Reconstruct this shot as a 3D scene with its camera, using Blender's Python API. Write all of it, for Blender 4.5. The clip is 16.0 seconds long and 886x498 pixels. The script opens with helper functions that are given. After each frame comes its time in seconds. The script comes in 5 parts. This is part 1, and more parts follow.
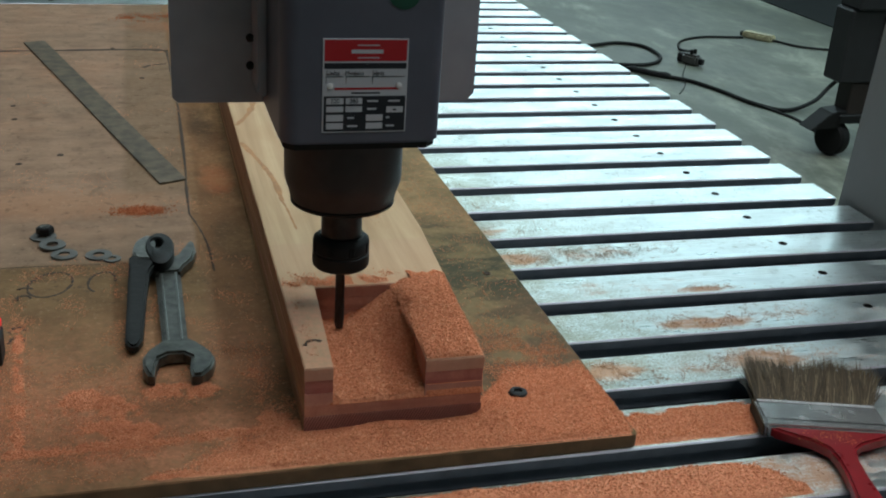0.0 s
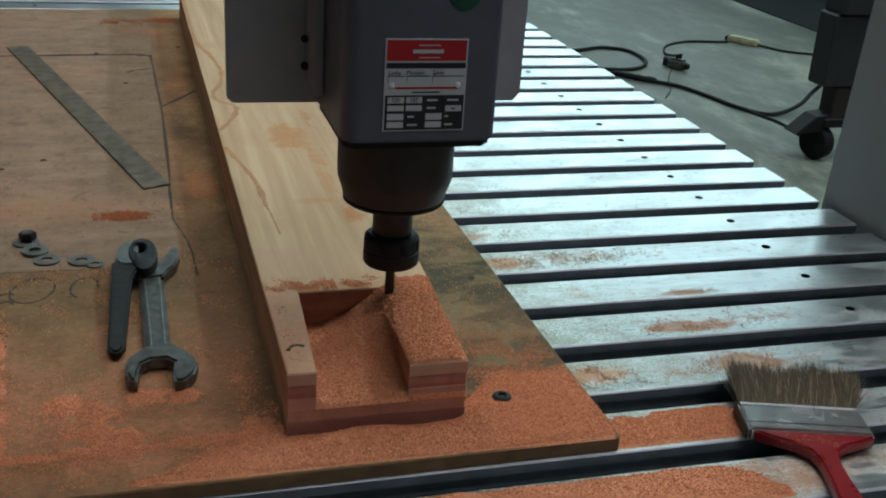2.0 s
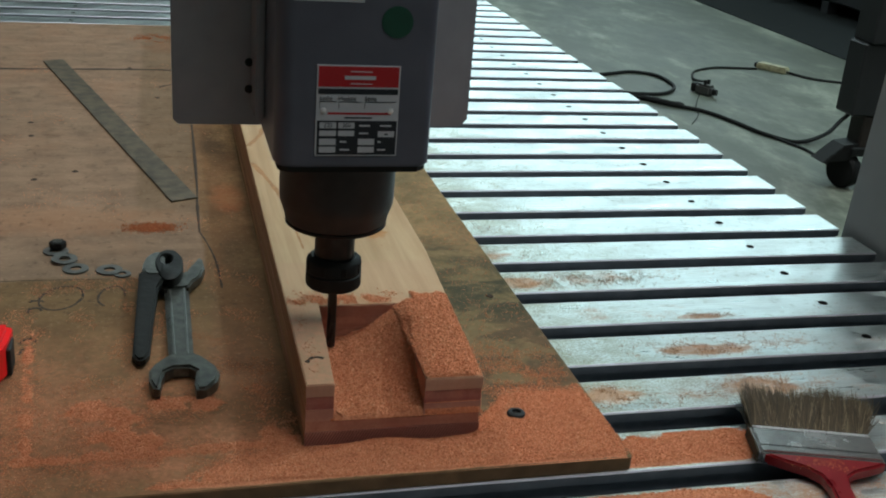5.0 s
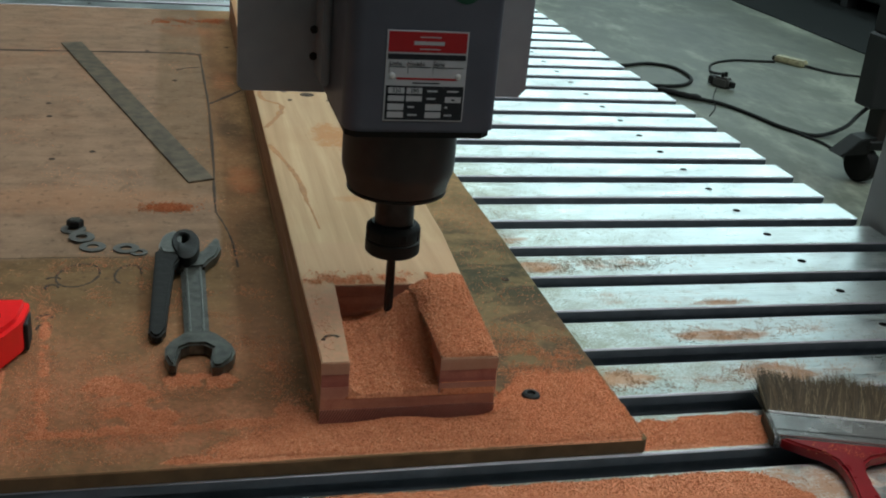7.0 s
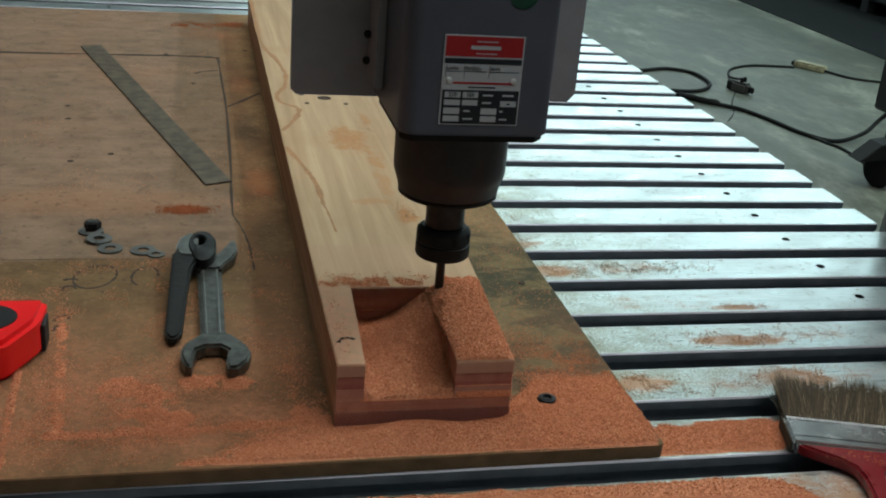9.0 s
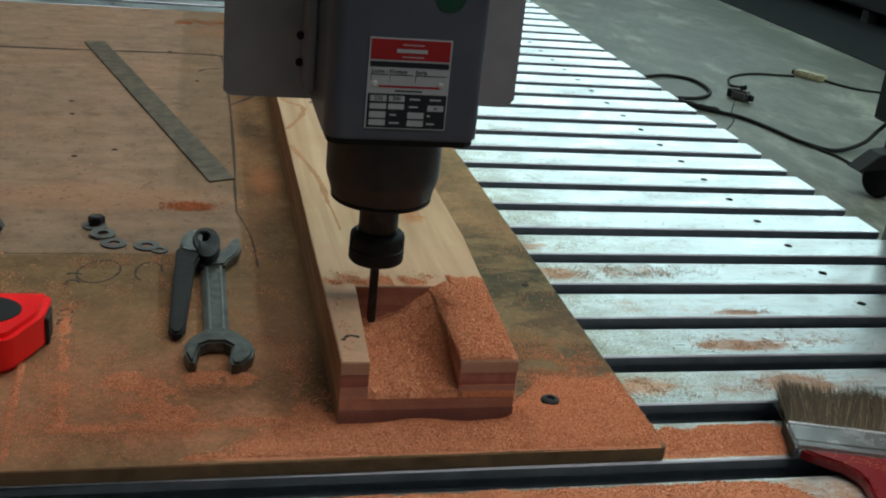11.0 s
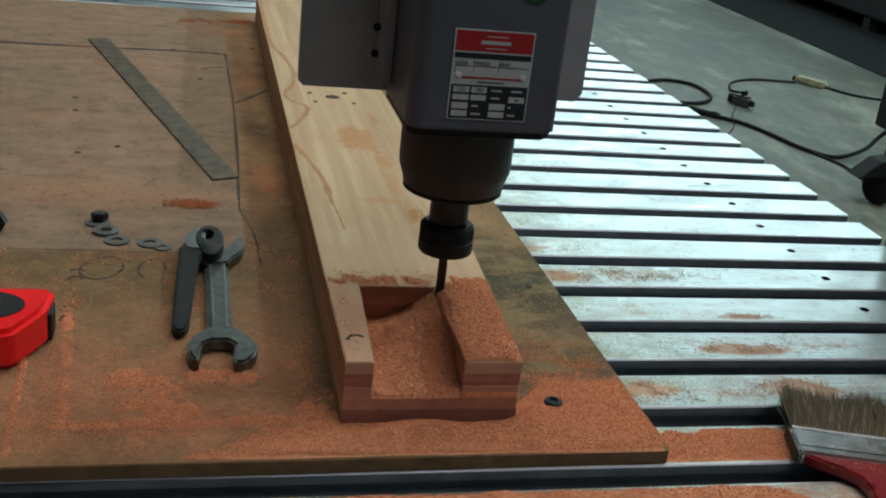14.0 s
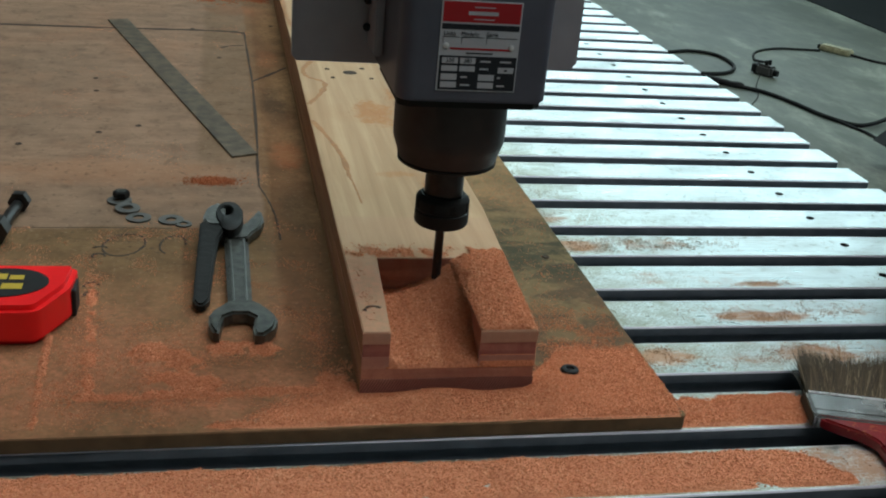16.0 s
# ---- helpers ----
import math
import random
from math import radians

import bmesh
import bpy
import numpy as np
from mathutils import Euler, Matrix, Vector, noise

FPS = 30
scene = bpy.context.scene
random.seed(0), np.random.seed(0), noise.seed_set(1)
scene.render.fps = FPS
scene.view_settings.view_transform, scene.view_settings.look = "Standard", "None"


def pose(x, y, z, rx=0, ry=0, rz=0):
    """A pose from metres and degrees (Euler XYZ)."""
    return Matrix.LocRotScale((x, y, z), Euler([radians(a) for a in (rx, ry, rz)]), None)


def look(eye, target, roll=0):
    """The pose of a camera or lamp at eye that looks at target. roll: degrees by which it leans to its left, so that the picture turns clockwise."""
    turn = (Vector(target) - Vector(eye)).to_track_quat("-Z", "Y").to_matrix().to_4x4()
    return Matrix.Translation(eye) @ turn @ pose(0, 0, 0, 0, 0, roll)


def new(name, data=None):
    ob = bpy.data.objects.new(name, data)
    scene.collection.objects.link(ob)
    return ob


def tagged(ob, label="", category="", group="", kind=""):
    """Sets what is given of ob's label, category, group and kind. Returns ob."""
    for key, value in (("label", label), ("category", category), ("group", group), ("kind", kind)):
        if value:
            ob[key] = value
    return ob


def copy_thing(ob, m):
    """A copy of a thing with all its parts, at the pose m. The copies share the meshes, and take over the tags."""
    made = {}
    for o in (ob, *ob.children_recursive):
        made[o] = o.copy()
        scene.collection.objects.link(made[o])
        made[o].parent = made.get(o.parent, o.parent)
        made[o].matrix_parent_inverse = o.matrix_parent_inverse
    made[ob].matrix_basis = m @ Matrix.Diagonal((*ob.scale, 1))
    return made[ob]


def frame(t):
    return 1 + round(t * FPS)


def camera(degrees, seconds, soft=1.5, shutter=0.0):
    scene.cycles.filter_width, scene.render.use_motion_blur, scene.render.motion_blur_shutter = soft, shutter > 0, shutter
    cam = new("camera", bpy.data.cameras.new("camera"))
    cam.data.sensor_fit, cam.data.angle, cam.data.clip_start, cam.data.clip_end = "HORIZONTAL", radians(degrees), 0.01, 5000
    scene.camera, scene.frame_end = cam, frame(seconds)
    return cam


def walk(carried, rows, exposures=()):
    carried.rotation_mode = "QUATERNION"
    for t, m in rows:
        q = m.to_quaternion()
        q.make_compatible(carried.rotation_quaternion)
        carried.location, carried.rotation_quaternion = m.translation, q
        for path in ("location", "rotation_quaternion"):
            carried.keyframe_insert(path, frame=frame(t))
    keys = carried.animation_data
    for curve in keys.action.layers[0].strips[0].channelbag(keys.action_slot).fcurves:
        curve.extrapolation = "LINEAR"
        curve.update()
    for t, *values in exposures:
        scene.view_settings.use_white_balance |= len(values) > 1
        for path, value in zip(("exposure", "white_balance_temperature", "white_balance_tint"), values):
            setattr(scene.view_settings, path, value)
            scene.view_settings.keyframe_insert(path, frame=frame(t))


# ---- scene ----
cam = camera(44.3, 16.0, 2.0)
PATH = [
    (0, (-0.691, -0.829, 0.456), (-0.171, 0.934, -0.332), 3.8),
    (0.5, (-0.691, -0.827, 0.455), (-0.17, 0.938, -0.33), 4.0),
    (1, (-0.688, -0.827, 0.456), (-0.153, 0.938, -0.318), 4.2),
    (1.5, (-0.689, -0.828, 0.455), (-0.148, 0.935, -0.32), 4.1),
    (2, (-0.688, -0.83, 0.456), (-0.145, 0.931, -0.323), 3.9),
    (2.5, (-0.69, -0.828, 0.456), (-0.142, 0.934, -0.317), 4.2),
    (3, (-0.69, -0.829, 0.459), (-0.147, 0.937, -0.307), 4.1),
    (3.5, (-0.691, -0.831, 0.459), (-0.157, 0.944, -0.293), 4.4),
    (5.8, (-0.687, -0.852, 0.462), (-0.194, 0.938, -0.283), 4.6),
    (6, (-0.687, -0.852, 0.462), (-0.182, 0.938, -0.274), 4.6),
    (6.5, (-0.69, -0.852, 0.458), (-0.198, 0.937, -0.29), 4.7),
    (7, (-0.69, -0.849, 0.452), (-0.215, 0.937, -0.312), 5.1),
    (7.5, (-0.693, -0.85, 0.45), (-0.263, 0.947, -0.315), 4.9),
    (8, (-0.689, -0.851, 0.45), (-0.254, 0.944, -0.315), 4.9),
    (8.5, (-0.689, -0.848, 0.445), (-0.245, 0.941, -0.331), 5.2),
    (9, (-0.689, -0.848, 0.45), (-0.244, 0.949, -0.309), 5.0),
    (9.5, (-0.687, -0.849, 0.449), (-0.237, 0.946, -0.309), 5.2),
    (12, (-0.701, -0.847, 0.446), (-0.246, 0.951, -0.302), 6.5),
    (12.5, (-0.701, -0.846, 0.447), (-0.24, 0.951, -0.301), 6.7),
    (13, (-0.7, -0.844, 0.445), (-0.245, 0.957, -0.296), 6.7),
    (13.5, (-0.7, -0.846, 0.447), (-0.257, 0.958, -0.292), 6.5),
    (14, (-0.701, -0.846, 0.444), (-0.247, 0.952, -0.304), 6.7),
    (14.5, (-0.702, -0.847, 0.443), (-0.255, 0.944, -0.328), 6.3),
    (15, (-0.699, -0.848, 0.442), (-0.263, 0.934, -0.354), 6.0),
    (15.5, (-0.696, -0.851, 0.444), (-0.274, 0.936, -0.348), 5.8),
    (16, (-0.695, -0.857, 0.444), (-0.286, 0.933, -0.348), 5.3),
]
walk(cam, [(t, look(eye, target, roll)) for t, eye, target, roll in PATH], [(0.0, 0.1, 6220, 10), (0.5, 0.05, 6220, 10), (1.2, 0.0, 6230, 10), (3.5, 0.0, 6280, 10), (6.0, 0.0, 6520, 10), (12.5, 0.0, 6540, 10), (16.0, 0.03, 6400, 10)])

# ---- light: daylight from high windows at the far end, tube lamps under the hall's ceiling, an added overhead panel ----
FLOOR_Z = -0.92
CEIL_Z = 6.8
world = bpy.data.worlds.new("world")
scene.world = world
world.use_nodes = True
sky = world.node_tree.nodes.new("ShaderNodeTexSky")
sky.sky_type, sky.sun_disc, sky.sun_elevation, sky.sun_rotation = "NISHITA", False, radians(40), radians(30)
world.node_tree.links.new(sky.outputs[0], world.node_tree.nodes["Background"].inputs[0])
world.node_tree.nodes["Background"].inputs[1].default_value = 0.1


def area_lamp(name, m, sx, sy, watts, color):
    data = bpy.data.lights.new(name, "AREA")
    data.shape, data.size, data.size_y, data.energy, data.color = "RECTANGLE", sx, sy, watts, color
    ob = new(name, data)
    ob.matrix_world = m
    return ob


COOL = (0.72, 0.97, 1.0)
area_lamp("tube_lamp_light", pose(5.6, 3.0, CEIL_Z - 0.16), 0.5, 4.0, 430, COOL)
area_lamp("tube_lamp_light", pose(-2.4, 3.2, CEIL_Z - 0.16), 0.5, 4.0, 40, COOL)
WARM = (1.0, 0.98, 0.945)
area_lamp("tube_lamp_light", pose(2.4, -2.7, CEIL_Z - 0.16, 0, 0, 90), 0.5, 5.0, 128, WARM)
# added out of view: wide soft overhead light, no known fitting
area_lamp("roof_light_daylight", pose(0.5, 1.7, CEIL_Z - 0.06), 4.0, 3.0, 76, WARM)

# ---- materials ----


class Mat:
    """A small builder of node materials on object coordinates in metres."""

    def __init__(self, name, rough=0.6, metal=0.0, world_space=False):
        self.m = bpy.data.materials.new(name)
        self.m.use_nodes = True
        self.t = self.m.node_tree
        self.b = self.t.nodes["Principled BSDF"]
        self.b.inputs["Roughness"].default_value, self.b.inputs["Metallic"].default_value = rough, metal
        c = self.t.nodes.new("ShaderNodeTexCoord")
        self.co = c.outputs["Object"]
        if world_space:
            self.co = self.t.nodes.new("ShaderNodeNewGeometry").outputs["Position"]

    def link(self, a, b):
        self.t.links.new(a, b)

    def scaled(self, sx, sy, sz, turn=0):
        n = self.t.nodes.new("ShaderNodeMapping")
        n.inputs["Scale"].default_value = (sx, sy, sz)
        n.inputs["Rotation"].default_value = (0, 0, radians(turn))
        self.link(self.co, n.inputs[0])
        return n.outputs[0]

    def noise(self, scale, detail=4, rough=0.55, co=None, dist=0.0):
        n = self.t.nodes.new("ShaderNodeTexNoise")
        n.inputs["Scale"].default_value, n.inputs["Detail"].default_value = scale, detail
        n.inputs["Roughness"].default_value, n.inputs["Distortion"].default_value = rough, dist
        self.link(co or self.co, n.inputs["Vector"])
        return n.outputs["Fac"]

    def ramp(self, fac, stops):
        n = self.t.nodes.new("ShaderNodeValToRGB")
        while len(n.color_ramp.elements) < len(stops):
            n.color_ramp.elements.new(0.5)
        for e, (p, c) in zip(n.color_ramp.elements, stops):
            e.position = p
            e.color = (*c, 1) if isinstance(c, tuple) else (c, c, c, 1)
        self.link(fac, n.inputs[0])
        return n.outputs[0]

    def mix(self, fac, a, b, mode="MIX"):
        n = self.t.nodes.new("ShaderNodeMix")
        n.data_type, n.blend_type = "RGBA", mode
        for v, i in ((fac, 0), (a, 6), (b, 7)):
            if isinstance(v, (int, float)):
                n.inputs[i].default_value = v
            elif isinstance(v, tuple):
                n.inputs[i].default_value = (*v, 1)
            else:
                self.link(v, n.inputs[i])
        return n.outputs[2]

    def math(self, op, a, b=0.0, c=0.0):
        n = self.t.nodes.new("ShaderNodeMath")
        n.operation = op
        for i, v in enumerate((a, b, c)):
            if isinstance(v, (int, float)):
                n.inputs[i].default_value = v
            else:
                self.link(v, n.inputs[i])
        return n.outputs[0]

    def step(self, v, lo, hi):
        n = self.t.nodes.new("ShaderNodeMapRange")
        n.interpolation_type = "SMOOTHSTEP"
        n.inputs[1].default_value, n.inputs[2].default_value = lo, hi
        self.link(v, n.inputs[0])
        return n.outputs[0]

    def axes(self):
        n = self.t.nodes.new("ShaderNodeSeparateXYZ")
        self.link(self.co, n.inputs[0])
        return n.outputs

    def island(self):
        return self.t.nodes.new("ShaderNodeNewGeometry").outputs["Random Per Island"]

    def own(self):
        return self.t.nodes.new("ShaderNodeObjectInfo").outputs["Random"]

    def color(self, v):
        if isinstance(v, tuple):
            self.b.inputs["Base Color"].default_value = (*v, 1)
        else:
            self.link(v, self.b.inputs["Base Color"])
        return self

    def rough(self, v):
        self.link(v, self.b.inputs["Roughness"])
        return self

    def bump(self, v, strength=0.3, dist=0.001):
        n = self.t.nodes.new("ShaderNodeBump")
        n.inputs["Strength"].default_value, n.inputs["Distance"].default_value = strength, dist
        self.link(v, n.inputs["Height"])
        self.link(n.outputs[0], self.b.inputs["Normal"])
        return self


def plain(name, color, rough=0.6, metal=0.0, vary=0.25, scale=60.0, bump=0.15, spec=0.5):
    m = Mat(name, rough, metal)
    m.b.inputs["Specular IOR Level"].default_value = spec
    n1, n2 = m.noise(scale), m.noise(scale * 0.12, 3)
    dark = tuple(c * (1 - vary) for c in color)
    light = tuple(min(1, c * (1 + vary * 0.6)) for c in color)
    c = m.mix(m.ramp(n1, [(0.3, 0.0), (0.7, 1.0)]), dark, light)
    m.color(m.mix(m.math("MULTIPLY", n2, 0.5), c, color))
    m.rough(m.math("MULTIPLY_ADD", n1, 0.25, rough - 0.12))
    return m.bump(n1, bump, 0.0006).m


# thin dust films on the slats: middle x, y, half widths, strength
DUST_FILMS = ((-0.185, -0.010, 0.060, 0.013, 0.9), (-0.10, -0.004, 0.050, 0.010, 0.45), (-0.165, -0.084, 0.045, 0.018, 0.95), (-0.31, -0.084, 0.030, 0.016, 0.95), (-0.24, -0.090, 0.030, 0.012, 0.5),
              (-0.155, 0.060, 0.030, 0.007, 0.9), (-0.26, 0.078, 0.060, 0.014, 0.35), (-0.32, 0.155, 0.030, 0.016, 0.95), (-0.23, 0.162, 0.055, 0.016, 0.5), (-0.33, 0.235, 0.030, 0.018, 0.6), (-0.03, -0.010, 0.08, 0.014, 0.3), (-0.24, -0.252, 0.08, 0.026, 0.85), (-0.12, -0.245, 0.06, 0.024, 0.6), (-0.28, -0.170, 0.09, 0.024, 0.8), (-0.14, -0.165, 0.06, 0.02, 0.4), (-0.20, -0.168, 0.25, 0.034, 0.38), (-0.08, -0.086, 0.22, 0.032, 0.30), (-0.22, 0.075, 0.10, 0.02, 0.35))


def aluminium():
    m = Mat("brushed_aluminium", 0.3, 1.0, world_space=True)
    x, y, z = m.axes()
    streak = m.noise(1.0, 5, 0.6, m.scaled(3, 900, 200))
    blot = m.noise(9.0, 5, 0.65, m.scaled(0.7, 2.5, 1))
    fine = m.noise(260.0, 3)
    c = m.mix(m.ramp(streak, [(0.3, 0.0), (0.7, 1.0)]), (0.56, 0.62, 0.63), (0.87, 0.95, 0.95))
    film = m.ramp(m.noise(22, 6, 0.7, m.scaled(0.6, 1.5, 1), 0.8), [(0.46, 0.0), (0.64, 1.0)])
    c = m.mix(m.math("MULTIPLY", film, 0.3), c, (0.50, 0.55, 0.53))
    spots = m.math("MULTIPLY", m.ramp(m.noise(110, 4, 0.7), [(0.56, 0.0), (0.64, 1.0)]), m.ramp(blot, [(0.42, 0.0), (0.6, 1.0)]))
    c = m.mix(m.math("MULTIPLY", spots, 0.6), c, (0.34, 0.36, 0.30))
    # fine dust lying in patches, broken up by grain
    cover = None
    for sx, sy, wx, wy, power in DUST_FILMS:
        dx = m.math("POWER", m.math("DIVIDE", m.math("SUBTRACT", x, sx), wx), 2.0)
        dy = m.math("POWER", m.math("DIVIDE", m.math("SUBTRACT", y, sy), wy), 2.0)
        d = m.math("MULTIPLY", m.step(m.math("SUBTRACT", 1.0, m.math("ADD", dx, dy)), -0.6, 1.0), power)
        cover = d if cover is None else m.math("MAXIMUM", cover, d)
    grain = m.math("ADD", m.math("MULTIPLY", m.noise(45, 6, 0.72, m.scaled(0.7, 1.5, 1)), 0.75), m.math("MULTIPLY", m.noise(420, 3, 0.7), 0.45))
    dust = m.math("MULTIPLY", m.step(m.math("ADD", cover, m.math("MULTIPLY", m.math("SUBTRACT", grain, 0.6), 2.6)), 0.28, 0.95), 0.85)
    dust = m.math("MULTIPLY", dust, m.step(cover, 0.02, 0.2))
    beside = m.math("MULTIPLY", m.math("SUBTRACT", 1.0, m.step(m.math("MULTIPLY_ADD", m.noise(6, 3), 0.25, x), -0.27, 0.06)), m.math("SUBTRACT", 1.0, m.step(y, 0.75, 1.25)))
    crumb = m.math("MULTIPLY_ADD", m.noise(480, 3, 0.7), 0.8, m.math("MULTIPLY", m.noise(34, 5, 0.7), 0.45))
    crumb = m.math("MULTIPLY", m.step(m.math("MULTIPLY_ADD", beside, 0.16, crumb), 0.70, 0.78), beside)
    c = m.mix(m.math("MULTIPLY", m.math("MULTIPLY", beside, m.noise(14, 5, 0.65)), 0.4), c, (0.46, 0.47, 0.36))
    c = m.mix(m.math("MULTIPLY", crumb, 0.8), c, (0.30, 0.285, 0.185))
    m.color(m.mix(dust, c, m.mix(m.noise(160, 4, 0.7), (0.36, 0.18, 0.09), (0.62, 0.36, 0.20))))
    m.link(m.math("SUBTRACT", 1.0, dust), m.b.inputs["Metallic"])
    r = m.math("MULTIPLY_ADD", blot, 0.24, 0.12)
    r = m.math("MULTIPLY_ADD", film, 0.20, m.math("MULTIPLY_ADD", spots, 0.25, m.math("MULTIPLY_ADD", streak, 0.14, r)))
    m.rough(m.math("MULTIPLY_ADD", dust, 0.5, r))
    return m.bump(m.math("MULTIPLY_ADD", streak, 0.8, fine), 0.06, 0.0006).m


def mdf():
    m = Mat("worn_plywood_board", 0.75)
    x, y, z = m.axes()
    wob = m.noise(14, 4)
    grain = m.noise(1.0, 6, 0.6, m.scaled(6, 90, 20), 0.4)
    blot = m.noise(4.5, 5, 0.6)
    mott = m.noise(38, 5, 0.65)
    tan = m.mix(m.ramp(m.math("MULTIPLY_ADD", grain, 0.18, m.math("MULTIPLY", m.noise(26, 6, 0.65, m.scaled(0.8, 1.2, 1)), 0.82)), [(0.34, 0.0), (0.64, 1.0)]), (0.190, 0.115, 0.072), (0.315, 0.200, 0.130))
    tan = m.mix(m.ramp(blot, [(0.4, 0.0), (0.75, 0.6)]), tan, (0.175, 0.122, 0.082))
    olive = m.mix(m.ramp(mott, [(0.3, 0.0), (0.7, 1.0)]), (0.118, 0.068, 0.031), (0.215, 0.130, 0.062))
    # older, worn olive-brown: near part and right side; left strip paints the workpiece's shadow
    ywob = m.math("MULTIPLY_ADD", wob, 0.03, y)
    near = m.math("SUBTRACT", 1.0, m.step(ywob, 0.176, 0.190))
    xwob = m.math("MULTIPLY_ADD", wob, 0.02, x)
    side = m.step(xwob, -0.640, -0.632)
    worn_and_shaded = m.math("MAXIMUM", near, side)
    c = m.mix(worn_and_shaded, tan, olive)
    # greenish dark clouds and rusty blushes
    right = m.step(x, -0.48, -0.44)
    c = m.mix(m.math("MULTIPLY", right, 0.7), c, m.mix(m.ramp(mott, [(0.3, 0.0), (0.7, 1.0)]), (0.130, 0.108, 0.050), (0.205, 0.165, 0.085)))
    cloud = m.math("MULTIPLY", m.ramp(m.noise(11, 5, 0.62, m.scaled(1.2, 2.8, 1, 38), 0.6), [(0.42, 0.0), (0.55, 1.0)]), m.math("MULTIPLY", right, m.math("SUBTRACT", 1.0, m.math("MULTIPLY", m.step(y, 0.20, 0.34), 0.6))))
    # reddish brown deepens the painted shadow strip left of the workpiece
    c = m.mix(m.math("MULTIPLY", m.math("MULTIPLY", side, m.math("SUBTRACT", 1.0, m.step(x, -0.60, -0.55))), 0.5), c, (0.17, 0.085, 0.042))
    c = m.mix(m.math("MULTIPLY", cloud, 0.88), c, (0.046, 0.046, 0.027))
    for sx, sy, wx, wy, tint, power in ((-0.612, 0.40, 0.022, 0.055, (0.34, 0.12, 0.05), 0.75), (-0.615, 0.62, 0.022, 0.10, (0.070, 0.046, 0.026), 0.8), (-0.610, 0.22, 0.020, 0.07, (0.085, 0.055, 0.03), 0.7), (-0.618, 0.86, 0.02, 0.06, (0.30, 0.12, 0.055), 0.5), (-0.80, 0.33, 0.16, 0.05, (0.36, 0.17, 0.085), 0.4), (-0.665, 1.22, 0.06, 0.05, (0.36, 0.12, 0.05), 0.35)):
        dx = m.math("POWER", m.math("DIVIDE", m.math("SUBTRACT", x, sx), wx), 2.0)
        dy = m.math("POWER", m.math("DIVIDE", m.math("SUBTRACT", y, sy), wy), 2.0)
        spot = m.math("SUBTRACT", 1.0, m.math("ADD", dx, dy))
        c = m.mix(m.math("MULTIPLY", m.step(m.math("MULTIPLY_ADD", m.math("SUBTRACT", mott, 0.5), 2.0, spot), -0.3, 1.0), power), c, tint)
    blush = m.ramp(m.noise(7, 4, 0.6), [(0.52, 0.0), (0.75, 1.0)])
    c = m.mix(m.math("MULTIPLY", m.math("MULTIPLY", blush, m.ramp(m.noise(90, 5, 0.7), [(0.35, 0.2), (0.65, 1.0)])), 0.38), c, (0.40, 0.18, 0.09))
    # plank's outer shadow painted browner beside the long score; crumbs and dark flecks
    band = m.math("MULTIPLY", m.step(xwob, -0.712, -0.700), m.math("SUBTRACT", 1.0, side))
    c = m.mix(m.math("MULTIPLY", m.math("MULTIPLY", band, m.step(y, 0.30, 0.42)), 0.40), c, (0.120, 0.078, 0.036))
    pale = m.ramp(m.noise(170, 4, 0.75), [(0.56, 0.0), (0.68, 1.0)])
    c = m.mix(m.math("MULTIPLY", pale, 0.35), c, (0.42, 0.29, 0.18))
    specks = m.ramp(m.noise(120, 3, 0.6), [(0.60, 0.0), (0.70, 1.0)])
    c = m.mix(m.math("MULTIPLY", specks, 0.55), c, (0.075, 0.05, 0.03))
    stain = m.ramp(m.noise(26, 4, 0.6, None, 0.8), [(0.60, 0.0), (0.72, 1.0)])
    c = m.mix(m.math("MULTIPLY", stain, 0.4), c, (0.085, 0.055, 0.03))
    # fine dust trodden into the near part, in smears
    fall = m.math("MULTIPLY", m.math("SUBTRACT", 1.0, m.step(m.math("MULTIPLY_ADD", wob, 0.08, y), -0.16, 0.16)), m.math("MULTIPLY_ADD", m.step(ywob, -0.185, -0.135), 0.65, 0.35))
    smear = m.ramp(m.noise(11, 6, 0.68, m.scaled(1, 1.3, 1, 20), 0.5), [(0.26, 0.0), (0.56, 1.0)])
    grit = m.ramp(m.noise(210, 4, 0.7), [(0.35, 0.25), (0.65, 1.0)])
    left = m.math("SUBTRACT", 1.0, m.step(m.math("MULTIPLY_ADD", wob, 0.06, x), -0.63, -0.55))
    film = m.math("MULTIPLY", m.math("MULTIPLY", fall, smear), m.math("MULTIPLY", grit, m.math("MULTIPLY_ADD", left, 0.75, 0.25)))
    c = m.mix(film, c, (0.62, 0.245, 0.130))
    yel = m.math("MULTIPLY", m.math("MULTIPLY", m.math("MULTIPLY", side, m.step(ywob, 0.14, 0.27)), m.math("SUBTRACT", 1.0, left)), m.math("MULTIPLY", grit, m.ramp(m.noise(9, 5, 0.6), [(0.36, 0.0), (0.6, 0.75)])))
    c = m.mix(yel, c, (0.46, 0.285, 0.135))
    m.color(c)
    m.rough(m.math("MULTIPLY_ADD", mott, 0.25, 0.68))
    m.b.inputs["Specular IOR Level"].default_value = 0.12
    return m.bump(m.math("ADD", grain, mott), 0.25, 0.0008).m


